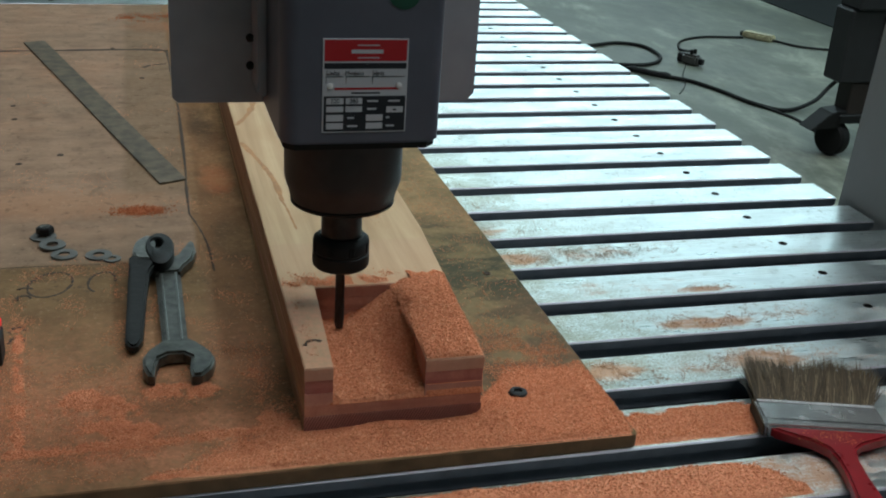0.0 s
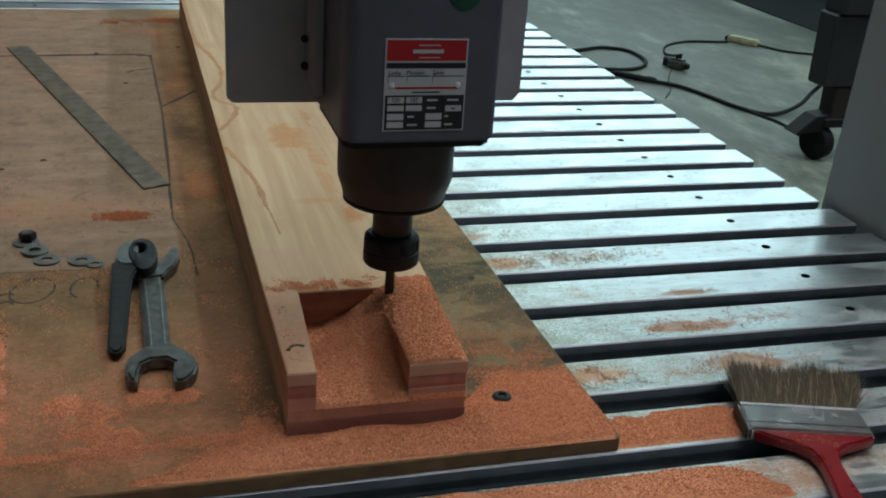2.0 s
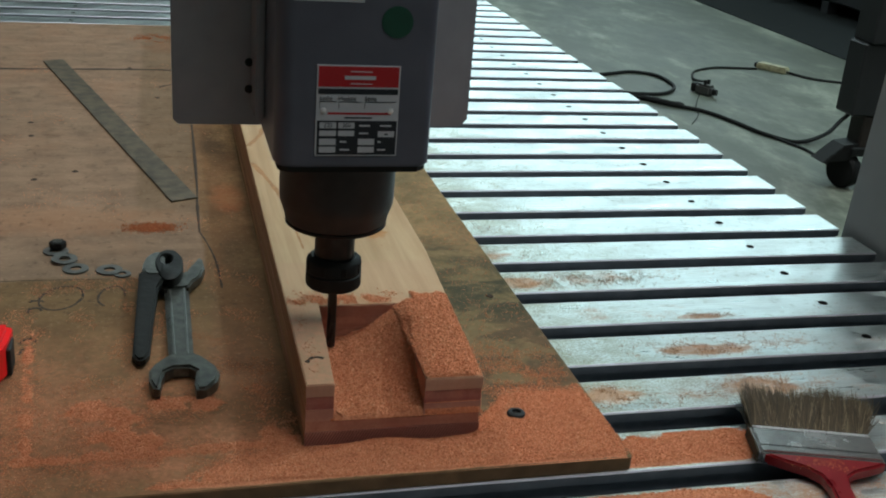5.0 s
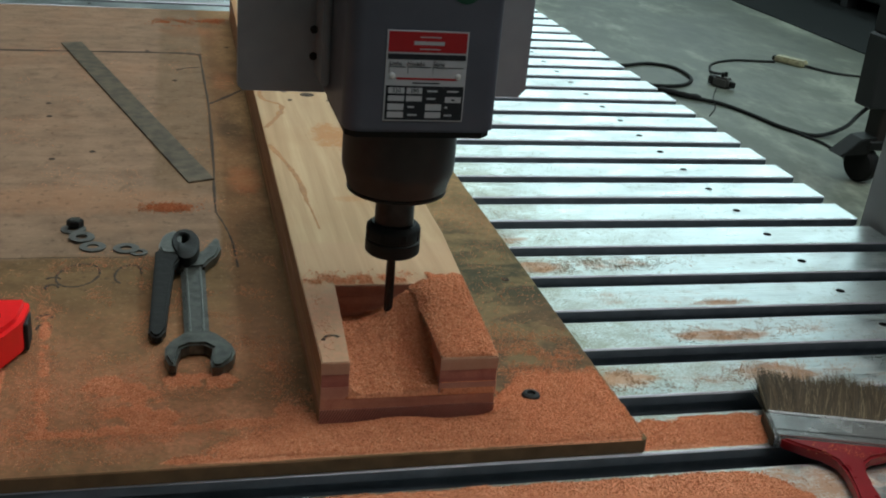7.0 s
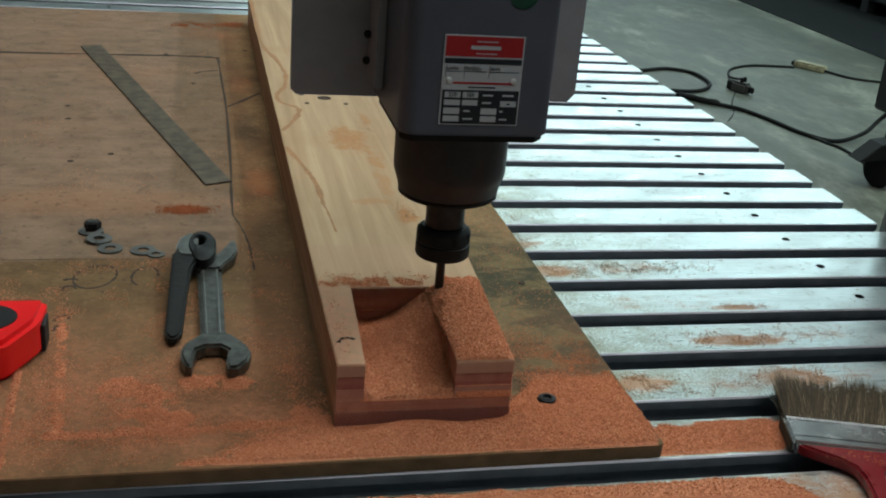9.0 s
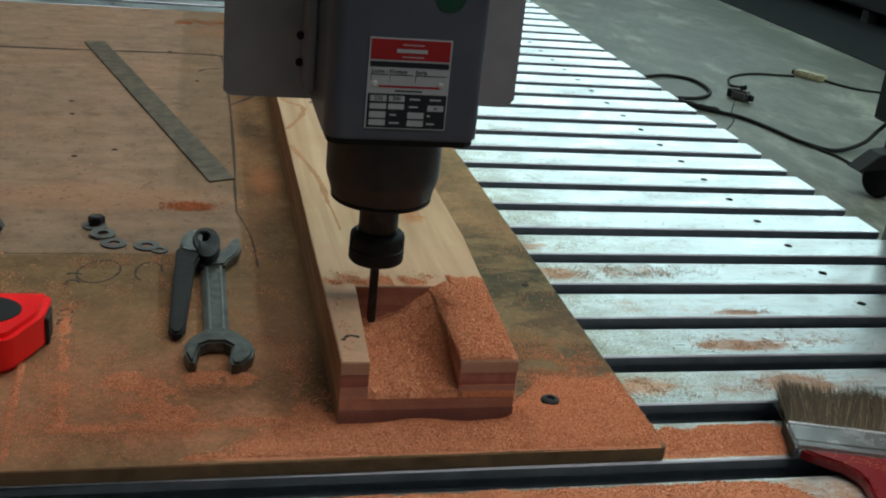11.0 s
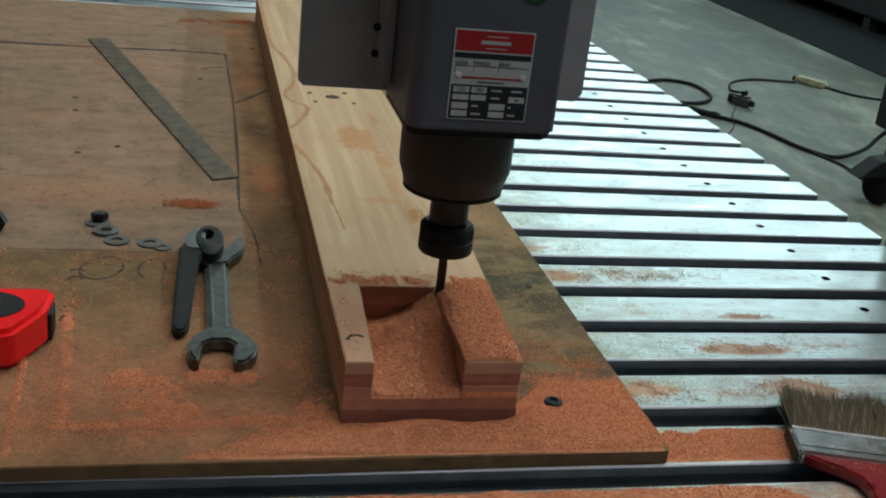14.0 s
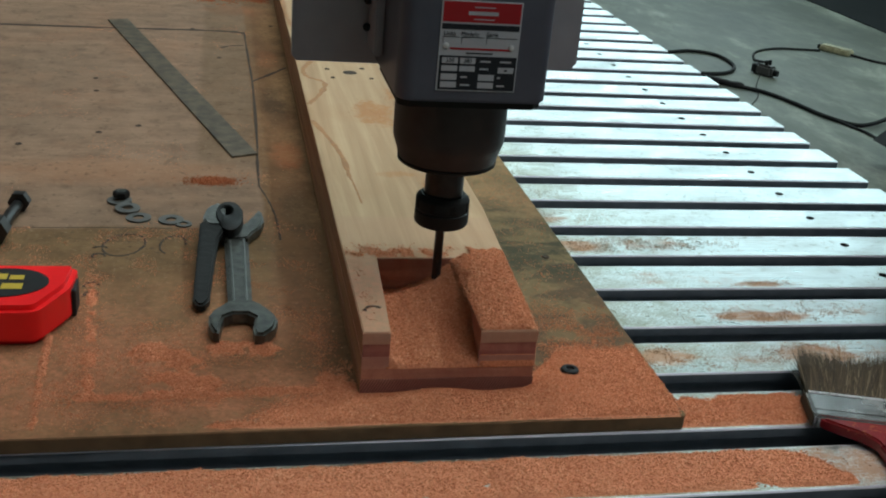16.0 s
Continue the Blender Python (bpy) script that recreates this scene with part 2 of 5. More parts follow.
def timber(name, a, b, c3, stains=(), marks=False):
    m = Mat(name, 0.65)
    m.b.inputs["Specular IOR Level"].default_value = 0.15
    grain = m.noise(1.0, 6, 0.62, m.scaled(55, 2.2, 55), 0.6)
    fine = m.noise(1.0, 3, 0.6, m.scaled(420, 12, 420))
    blot = m.noise(9, 4)
    col = m.mix(m.ramp(grain, [(0.32, 0.0), (0.68, 1.0)]), a, b)
    band = m.noise(1.0, 3, 0.5, m.scaled(2, 1, 75), 0.3)
    col = m.mix(m.math("MULTIPLY", m.ramp(band, [(0.45, 0.0), (0.55, 1.0)]), 0.0 if stains else 0.45), col, c3)
    col = m.mix(m.math("MULTIPLY", m.ramp(fine, [(0.45, 0.0), (0.75, 1.0)]), 0.3), col, c3)
    col = m.mix(m.math("MULTIPLY", m.ramp(blot, [(0.5, 0.0), (0.75, 1.0)]), 0.45), col, c3)
    x, y, z = m.axes()
    for sx, sy, wx, wy, power in stains:
        dx = m.math("POWER", m.math("DIVIDE", m.math("SUBTRACT", x, sx), wx), 2.0)
        dy = m.math("POWER", m.math("DIVIDE", m.math("SUBTRACT", y, sy), wy), 2.0)
        spot = m.math("SUBTRACT", 1.0, m.math("ADD", dx, dy))
        spot = m.math("MULTIPLY", m.step(m.math("MULTIPLY_ADD", m.math("SUBTRACT", m.noise(70, 5, 0.7), 0.5), 4.5, spot), 0.0, 1.0), power)
        col = m.mix(spot, col, (0.44, 0.205, 0.072))
    if stains:   # near end's shade painted up to a line across the plank, then dust film
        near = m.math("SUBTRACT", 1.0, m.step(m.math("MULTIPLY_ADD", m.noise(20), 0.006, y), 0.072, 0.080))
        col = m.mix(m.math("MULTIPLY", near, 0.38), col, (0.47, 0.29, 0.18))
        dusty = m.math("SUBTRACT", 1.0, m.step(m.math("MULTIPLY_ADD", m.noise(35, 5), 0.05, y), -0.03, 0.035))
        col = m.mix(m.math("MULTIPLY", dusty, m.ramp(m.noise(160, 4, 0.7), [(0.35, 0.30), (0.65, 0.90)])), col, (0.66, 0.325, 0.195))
    relief = m.math("ADD", grain, fine)
    if marks:   # slanting marks of a coarse saw
        lean = m.math("ADD", m.math("MULTIPLY", x, 2850.0), m.math("ADD", m.math("MULTIPLY", z, -1500.0), m.math("MULTIPLY", m.noise(30), 2.5)))
        teeth = m.math("MULTIPLY_ADD", m.math("SINE", lean), 0.5, 0.5)
        col = m.mix(m.math("MULTIPLY", teeth, 0.75), col, (0.13, 0.045, 0.040))
        relief = m.math("MULTIPLY_ADD", teeth, -1.2, relief)
    m.color(col)
    return m.bump(relief, 0.2, 0.0007).m


def chips(name="sawdust", tint=1.0):
    m = Mat(name, 0.85, world_space=True)
    m.b.inputs["Specular IOR Level"].default_value = 0.2
    r, n = m.island(), m.noise(25, 4)
    k = lambda *c: tuple(v * tint ** (1 + i * 0.4) for i, v in enumerate(c))
    c = m.ramp(r, [(0.0, k(0.48, 0.168, 0.083)), (0.3, k(0.635, 0.243, 0.120)), (0.8, k(0.71, 0.305, 0.158)), (1.0, k(0.80, 0.46, 0.27))])
    c = m.mix(m.ramp(m.noise(75, 5, 0.65), [(0.5, 0.0), (0.68, 0.5)]), c, k(0.48, 0.165, 0.080))
    return m.color(m.mix(m.math("MULTIPLY", n, 0.35), c, k(0.73, 0.27, 0.135))).m


def heap_mat():
    m = Mat("packed_sawdust", 0.9, world_space=True)
    n, f = m.noise(420, 4, 0.7), m.noise(30, 4)
    c = m.ramp(n, [(0.3, (0.41, 0.138, 0.066)), (0.5, (0.655, 0.246, 0.122)), (0.72, (0.76, 0.38, 0.205))])
    m.color(m.mix(m.math("MULTIPLY", f, 0.4), c, (0.69, 0.245, 0.120)))
    return m.bump(n, 0.8, 0.0015).m


def concrete():
    m = Mat("polished_concrete", 0.3, world_space=True)
    m.b.inputs["Specular IOR Level"].default_value = 0.25
    a, b, c3 = m.noise(1.5, 7, 0.66, m.scaled(1.5, 0.6, 1, -30), 0.5), m.noise(7, 6, 0.65, m.scaled(1.4, 0.7, 1)), m.noise(150, 2)
    col = m.ramp(a, [(0.36, (0.040, 0.046, 0.036)), (0.5, (0.115, 0.128, 0.100)), (0.60, (0.26, 0.278, 0.218))])
    col = m.mix(m.ramp(b, [(0.42, 0.0), (0.66, 0.45)]), col, (0.175, 0.184, 0.142))
    col = m.mix(m.ramp(m.noise(2.6, 7, 0.7, m.scaled(1.3, 0.8, 1, 20)), [(0.44, 0.0), (0.60, 0.8)]), col, (0.060, 0.066, 0.048))
    m.color(m.mix(m.math("MULTIPLY", c3, 0.25), col, (0.16, 0.172, 0.142)))
    m.rough(m.math("MULTIPLY_ADD", a, 0.3, 0.38))
    return m.bump(b, 0.08, 0.002).m


def glow(name, color, strength):
    m = bpy.data.materials.new(name)
    m.use_nodes = True
    b = m.node_tree.nodes["Principled BSDF"]
    b.inputs["Base Color"].default_value = (0.8, 0.8, 0.8, 1)
    b.inputs["Emission Color"].default_value = (*color, 1)
    b.inputs["Emission Strength"].default_value = strength
    return m


ALU = aluminium()
BOARD = mdf()
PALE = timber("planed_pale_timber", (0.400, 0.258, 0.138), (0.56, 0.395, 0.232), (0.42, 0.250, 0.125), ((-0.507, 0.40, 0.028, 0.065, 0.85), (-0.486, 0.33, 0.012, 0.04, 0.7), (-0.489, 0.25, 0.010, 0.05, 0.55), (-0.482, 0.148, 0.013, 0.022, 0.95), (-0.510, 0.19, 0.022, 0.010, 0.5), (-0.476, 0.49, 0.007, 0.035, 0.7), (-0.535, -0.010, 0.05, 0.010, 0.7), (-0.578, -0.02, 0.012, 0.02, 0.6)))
RED = timber("sawn_red_timber", (0.42, 0.180, 0.125), (0.58, 0.285, 0.195), (0.33, 0.125, 0.090))
ROSE = timber("dull_rose_timber", (0.46, 0.225, 0.165), (0.60, 0.325, 0.235), (0.38, 0.165, 0.125))
CRIMSON = timber("dark_red_timber", (0.36, 0.135, 0.105), (0.52, 0.225, 0.165), (0.27, 0.085, 0.075))
BLUSH = timber("pinkish_pale_timber", (0.50, 0.275, 0.185), (0.62, 0.375, 0.265), (0.42, 0.210, 0.145))
SAWN = timber("saw_marked_dark_timber", (0.38, 0.165, 0.125), (0.54, 0.270, 0.205), (0.29, 0.115, 0.095), (), True)
FLANK = timber("tan_sawn_flank", (0.42, 0.215, 0.110), (0.58, 0.345, 0.190), (0.34, 0.155, 0.080))
CHIP, HEAP = chips(), heap_mat()
REDCHIP = chips("dark_red_sawdust", 0.50)
FINE = plain("tan_fine_dust", (0.58, 0.34, 0.19), 0.9, 0.0, 0.5, 90)
CONCRETE = concrete()
# lamp glint along the slat edges, painted as a pale rim
EDGE_GLINT = plain("painted_slat_edge_glint", (0.80, 0.80, 0.88), 0.35, 0.25, 0.12, 30, 0.0)
# slat sides and slot floor coloured dark for the shade inside the slots
SIDE = plain("shaded_slot_side", (0.25, 0.285, 0.325), 0.5, 0.45, 0.3, 40)
SLOT = plain("slot_floor_shade", (0.02, 0.024, 0.028), 0.5, 0.4)
DARK = plain("blackened_steel", (0.045, 0.043, 0.042), 0.42, 0.7, 0.4, 90)
BLACK = plain("black_painted_steel", (0.012, 0.012, 0.012), 0.62, 0.0, 0.4, 120, 0.15, 0.28)
EDGE = plain("brown_plywood_edge", (0.19, 0.118, 0.060), 0.85, 0.0, 0.5, 40)
STEEL = plain("dull_forged_steel", (0.118, 0.118, 0.104), 0.38, 0.75, 0.75, 110, 0.7)
BRIGHTWORN = plain("worn_steel_rib", (0.26, 0.27, 0.25), 0.35, 0.8, 0.5, 150, 0.4)
RULE = plain("stained_steel_strip", (0.112, 0.088, 0.060), 0.6, 0.2, 0.8, 55, 0.4, 0.25)
GREY = plain("grey_anodised_casing", (0.128, 0.128, 0.164), 0.38, 0.4, 0.12, 30, 0.05)
PLATE = plain("grey_machined_plate", (0.34, 0.34, 0.375), 0.45, 0.25, 0.15, 25, 0.05)
NOSE = plain("dusty_dark_nose", (0.044, 0.039, 0.038), 0.5, 0.3, 0.4, 40)
PANEL = plain("grey_painted_panel", (0.28, 0.28, 0.28), 0.5, 0.0, 0.12, 8, 0.03)
CARTM = plain("dark_grey_painted_steel", (0.028, 0.028, 0.031), 0.5, 0.1, 0.25, 12)
CASTM = plain("black_rubber", (0.010, 0.010, 0.010), 0.7, 0.0, 0.25, 60, 0.15, 0.25)
WALLM = plain("painted_hall_wall", (0.16, 0.17, 0.165), 0.8, 0.0, 0.15, 3)
CEILM = plain("dark_roof_sheet", (0.10, 0.105, 0.105), 0.8, 0.0, 0.2, 3)
REDP = plain("red_plastic", (0.90, 0.012, 0.014), 0.36, 0.0, 0.10, 45, 0.12, 0.4)
REDL = plain("dusty_red_lacquer", (0.26, 0.010, 0.016), 0.3, 0.0, 0.3, 40, 0.05)


def bristle_mat():
    m = Mat("tan_bristle", 0.55)
    c = m.ramp(m.island(), [(0.0, (0.022, 0.015, 0.008)), (0.5, (0.060, 0.040, 0.018)), (0.85, (0.120, 0.083, 0.040)), (1.0, (0.28, 0.22, 0.125))])
    m.b.inputs["Specular IOR Level"].default_value = 0.35
    return m.color(m.mix(m.math("MULTIPLY", m.noise(160, 3), 0.5), c, (0.10, 0.07, 0.032))).m


BRISTLE = bristle_mat()
TIN = plain("tinned_ferrule", (0.60, 0.60, 0.59), 0.24, 0.85, 0.35, 45, 0.3)
INK = plain("label_black", (0.012, 0.013, 0.02), 0.4, 0.0, 0.1)
PAPER = plain("label_white", (0.50, 0.51, 0.55), 0.45, 0.0, 0.05)
LABELRED = plain("label_red", (0.42, 0.012, 0.018), 0.4, 0.0, 0.05)
YELLOW = plain("label_yellow", (0.50, 0.36, 0.03), 0.5, 0.0, 0.1)
GREEN = plain("green_sticker", (0.005, 0.06, 0.035), 0.5, 0.0, 0.2)
GROOVE = plain("grimy_score_line", (0.045, 0.027, 0.016), 0.9, 0.0, 0.5, 200)
VEIN = plain("brown_gum_vein", (0.39, 0.190, 0.070), 0.7, 0.0, 0.4, 150)
# near-white colour stands in for the glint of crimps and plate screws
SHINE = plain("painted_tin_glint", (0.82, 0.82, 0.83), 0.3, 0.2, 0.1)
IVORY = plain("yellowed_plastic", (0.40, 0.37, 0.23), 0.5, 0.0, 0.6, 25)
ZINC = plain("zinc_washer", (0.13, 0.13, 0.12), 0.5, 0.5, 0.4, 90)

# ---- mesh helpers ----


def part(name, bm, material, parent=None, label="", smooth=False):
    """Links a bmesh as one mesh object, under a thing or a part."""
    me = bpy.data.meshes.new(name)
    bmesh.ops.recalc_face_normals(bm, faces=bm.faces)
    bm.to_mesh(me)
    bm.free()
    for mt in material if isinstance(material, (list, tuple)) else [material]:
        me.materials.append(mt)
    if smooth:
        me.shade_smooth()
        me.set_sharp_from_angle(angle=radians(35))
    ob = new(name, me)
    if parent:
        ob.parent = parent
    return tagged(ob, label)


def thing(name, at, label, category, group="", kind="", rz=0):
    ob = new(name)
    ob.empty_display_size = 0.02
    ob.matrix_world = pose(*at, 0, 0, rz)
    return tagged(ob, label, category, group, kind)


def box(x0, x1, y0, y1, z0, z1, bevel=0.0, seg=1, bm=None):
    b = bmesh.new()
    bmesh.ops.create_cube(b, size=1)
    for v in b.verts:
        v.co = Vector(((x0 + x1) / 2 + v.co.x * (x1 - x0), (y0 + y1) / 2 + v.co.y * (y1 - y0), (z0 + z1) / 2 + v.co.z * (z1 - z0)))
    if bevel:
        bmesh.ops.bevel(b, geom=b.edges[:], offset=bevel, segments=seg, affect="EDGES", clamp_overlap=True)
    return b


def joined(*bms):
    out = bmesh.new()
    for b in bms:
        me = bpy.data.meshes.new("tmp")
        b.to_mesh(me)
        b.free()
        out.from_mesh(me)
        bpy.data.meshes.remove(me)
    return out


def moved(bm, m):
    bmesh.ops.transform(bm, matrix=m, verts=bm.verts)
    return bm


def prism(outline, z0, z1, bevel=0.0):
    """An outline of (x, y), extruded from z0 to z1."""
    b = bmesh.new()
    low = [b.verts.new((x, y, z0)) for x, y in outline]
    high = [b.verts.new((x, y, z1)) for x, y in outline]
    b.faces.new(low[::-1])
    b.faces.new(high)
    n = len(outline)
    for i in range(n):
        b.faces.new((low[i], low[(i + 1) % n], high[(i + 1) % n], high[i]))
    bmesh.ops.recalc_face_normals(b, faces=b.faces)
    if bevel:
        es = [e for e in b.edges if all(v.co.z > z1 - 1e-6 for v in e.verts) or all(v.co.z < z0 + 1e-6 for v in e.verts)]
        bmesh.ops.bevel(b, geom=es, offset=bevel, segments=2, affect="EDGES", clamp_overlap=True)
    return b


def rounded(corners, r, n=6):
    """A polygon with its corners rounded."""
    out = []
    k = len(corners)
    for i in range(k):
        p, a, b = Vector(corners[i]), Vector(corners[i - 1]), Vector(corners[(i + 1) % k])
        u, v = p + (a - p).normalized() * r, p + (b - p).normalized() * r
        for q in range(n + 1):
            t = q / n
            w = u * (1 - t) ** 2 + p * 2 * t * (1 - t) + v * t * t
            out.append((w.x, w.y))
    return out


def lathe(profile, n=40, close=True):
    """A turned body from a profile of (radius, z)."""
    b = bmesh.new()
    rings = []
    for r, z in profile:
        rings.append([b.verts.new((r * math.cos(2 * math.pi * i / n), r * math.sin(2 * math.pi * i / n), z)) for i in range(n)])
    for p, q in zip(rings, rings[1:]):
        for i in range(n):
            b.faces.new((p[i], p[(i + 1) % n], q[(i + 1) % n], q[i]))
    if close:
        b.faces.new(rings[0][::-1])
        b.faces.new(rings[-1])
    return b


def tube(points, r, n=8, flat=1.0):
    """A tube along points; radius r, or one radius a point."""
    b = bmesh.new()
    pts = [Vector(p) for p in points]
    rings = []
    for i, p in enumerate(pts):
        d = (pts[min(i + 1, len(pts) - 1)] - pts[max(i - 1, 0)]).normalized()
        s = d.cross(Vector((0, 0, 1)))
        s = s.normalized() if s.length > 1e-4 else Vector((1, 0, 0))
        u = s.cross(d)
        rr = r[i] if isinstance(r, (list, tuple)) else r
        rings.append([b.verts.new(p + rr * (math.cos(2 * math.pi * k / n) * s + flat * math.sin(2 * math.pi * k / n) * u)) for k in range(n)])
    for p, q in zip(rings, rings[1:]):
        for i in range(n):
            b.faces.new((p[i], p[(i + 1) % n], q[(i + 1) % n], q[i]))
    b.faces.new(rings[0][::-1])
    b.faces.new(rings[-1])
    return b


def curve_points(ctrl, per=8):
    """A smooth line through control points."""
    c = [Vector(p) for p in ctrl]
    out = []
    for i in range(len(c) - 1):
        p0, p1, p2, p3 = c[max(i - 1, 0)], c[i], c[i + 1], c[min(i + 2, len(c) - 1)]
        for k in range(per):
            t = k / per
            out.append(0.5 * (2 * p1 + (p2 - p0) * t + (2 * p0 - 5 * p1 + 4 * p2 - p3) * t * t + (3 * p1 - p0 - 3 * p2 + p3) * t ** 3))
    return out + [c[-1]]


def raw_mesh(name, verts, faces, material, parent=None):
    me = bpy.data.meshes.new(name)
    me.from_pydata(verts, [], faces)
    me.materials.append(material)
    ob = new(name, me)
    if parent:
        ob.parent = parent
    return ob


def text_part(words, size, m, material, parent):
    cu = bpy.data.curves.new("text", "FONT")
    cu.body, cu.size, cu.align_x, cu.align_y, cu.extrude = words, size, "CENTER", "CENTER", 0.0001
    tmp = bpy.data.objects.new("text", cu)
    scene.collection.objects.link(tmp)
    bpy.context.view_layer.update()
    me = bpy.data.meshes.new_from_object(tmp.evaluated_get(bpy.context.evaluated_depsgraph_get()))
    bpy.data.objects.remove(tmp)
    me.materials.append(material)
    ob = new("lettering", me)
    ob.parent, ob.matrix_basis = parent, m
    return ob


# ---- the hall ----
X0, X1, Y0, Y1 = -8.0, 13.0, -6.0, 12.0
tagged(part("floor", box(X0, X1, Y0, Y1, FLOOR_Z - 0.1, FLOOR_Z), CONCRETE), "smooth grey-green concrete workshop floor with cloudy stains", "floor", kind="structure")
tagged(part("ceiling", box(X0, X1, Y0, Y1, CEIL_Z, CEIL_Z + 0.1), CEILM), "dark sheet roof of the workshop hall", "ceiling", kind="structure")
tagged(part("wall_west", box(X0 - 0.2, X0, Y0, Y1, FLOOR_Z, CEIL_Z), WALLM), "plain grey painted hall wall", "wall", kind="structure")
tagged(part("wall_east", box(X1, X1 + 0.2, Y0, Y1, FLOOR_Z, CEIL_Z), WALLM), "plain grey painted hall wall", "wall", kind="structure")
tagged(part("wall_south", box(X0, X1, Y0 - 0.2, Y0, FLOOR_Z, CEIL_Z), WALLM), "plain grey painted hall wall", "wall", kind="structure")
WIN_Z0, WIN_Z1, WIN_X0, WIN_X1 = 0.9, 6.1, 0.1, 10.4
north = joined(box(X0, X1, Y1, Y1 + 0.2, FLOOR_Z, WIN_Z0), box(X0, X1, Y1, Y1 + 0.2, WIN_Z1, CEIL_Z), box(X0, WIN_X0, Y1, Y1 + 0.2, WIN_Z0, WIN_Z1), box(WIN_X1, X1, Y1, Y1 + 0.2, WIN_Z0, WIN_Z1))
tagged(part("wall_north", north, WALLM), "grey hall wall with a long band of high windows", "wall", kind="structure")
win = thing("window_1", ((WIN_X0 + WIN_X1) / 2, Y1 + 0.1, WIN_Z0), "long band of bright daylit factory glazing", "window", kind="structure")
DAY = glow("daylit_frosted_glazing", COOL, 2.25)
WW = WIN_X1 - WIN_X0
part("pane", box(-WW / 2, WW / 2, -0.01, 0.01, 0, WIN_Z1 - WIN_Z0), DAY, win)
for i in range(7):
    part("window_bar", box(-WW / 2 + i * WW / 6 - 0.04, -WW / 2 + i * WW / 6 + 0.04, -0.06, -0.012, 0, WIN_Z1 - WIN_Z0), PANEL, win)
LAMP = glow("glowing_tube_lamp", COOL, 3.0)
for lx, ly, hx, hy in ((5.6, 3.0, 0.25, 2), (-2.4, 3.2, 0.25, 2), (2.4, -2.7, 2.5, 0.25)):
    lamp = tagged(part("tube_lamp", box(lx - hx, lx + hx, ly - hy, ly + hy, CEIL_Z - 0.12, CEIL_Z, 0.01), LAMP), "long fluorescent lamp fitting under the hall's ceiling", "lamp", "hall lamps")

# glowing panel added above for overhead light and edge highlights
tagged(part("roof_light", box(-1.5, 2.5, 0.2, 3.2, CEIL_Z - 0.05, CEIL_Z - 0.002, 0.005), glow("overhead_panel_glow", WARM, 2.5)), "unseen glowing panel added under the hall's ceiling for soft overhead light", "roof light", kind="structure")

# ---- the router's slatted table ----
PITCH, SLAT_W, SLAT_END, SLAT_LEFT = 0.080, 0.055, 0.156, -1.75
NEAR = -0.0295   # from a slat's hole row to its near edge


def slat_mesh():
    """One aluminium T-slot slat with rounded top edges and a bolt hole."""
    x0, x1, w0, w1, h, c = SLAT_LEFT, SLAT_END, NEAR, NEAR + SLAT_W, 0.022, 0.0028
    arc = [(0.0, -0.0018), (0.0001, -0.0015), (0.0002, -0.0012), (0.0012, -0.0003), (0.0015, -0.0001), (0.0018, 0.0)]
    prof = [(w0 + 0.004, -h), (w0 + 0.004, -0.011), (w0, -0.009)] + [(w0 + dy, z) for dy, z in arc] + [(w1 - dy, z) for dy, z in arc[::-1]] + [(w1, -0.009), (w1 - 0.004, -0.011), (w1 - 0.004, -h)]
    b = bmesh.new()
    a = [b.verts.new((x0, y, z)) for y, z in prof]
    e = [b.verts.new((x1, y, z)) for y, z in prof]
    n = len(prof)
    for i in range(n):
        b.faces.new((a[i], a[(i + 1) % n], e[(i + 1) % n], e[i]))
    b.faces.new(a)
    b.faces.new(e[::-1])
    return b


SHIFT = {-1: -0.0035, -2: -0.0083, -3: -0.0085, -4: -0.011, -5: -0.013}   # the first slats lie a little wider apart


def slat_at(k):
    return k * PITCH + SHIFT.get(k, 0.0)


table = thing("router_table", (0, 0, 0), "slatted aluminium router bed with dark T-slots, dusted with sawdust", "machine table")
first = None
for k in range(-5, 30):
    if first is None:
        first = part("slat", slat_mesh(), [ALU, SIDE, EDGE_GLINT], table)
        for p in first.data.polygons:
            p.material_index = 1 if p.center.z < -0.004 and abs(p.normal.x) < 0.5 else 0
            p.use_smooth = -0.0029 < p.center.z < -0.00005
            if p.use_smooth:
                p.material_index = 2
        first.location = (0, slat_at(k), 0)
    else:
        o = new("slat", first.data)
        o.parent, o.location = table, (0, slat_at(k), 0)
# black discs on the slats paint the shade inside the bolt holes
hole = lathe([(0.0050, 0.0003), (0.0044, 0.0006), (0.0040, 0.0003)], 20)
hole_ob = None
for k in range(-5, 30):
    for hx in (0.0, -0.86, -1.5):
        if hole_ob is None:
            hole_ob = part("bolt_hole", hole, BLACK, table, "countersunk bolt hole, its shaded depth painted as a black disc")
            hole_ob.location = (hx, slat_at(k), 0)
        else:
            o = new("bolt_hole", hole_ob.data)
            o.parent, o.location = table, (hx, slat_at(k), 0)
            o["label"] = "countersunk bolt hole, its shaded depth painted as a black disc"
part("slot_bed", box(SLAT_LEFT, SLAT_END - 0.012, -0.42, 2.38, -0.04, -0.0225), SLOT, table, "floor of the T-slots, painted near-black for their shade")
part("side_rail", box(SLAT_END - 0.10, SLAT_END - 0.03, -0.42, 2.38, -0.16, -0.041, 0.004), CARTM, table)
part("side_rail", box(SLAT_LEFT, SLAT_LEFT + 0.07, -0.42, 2.38, -0.16, -0.041, 0.004), CARTM, table)
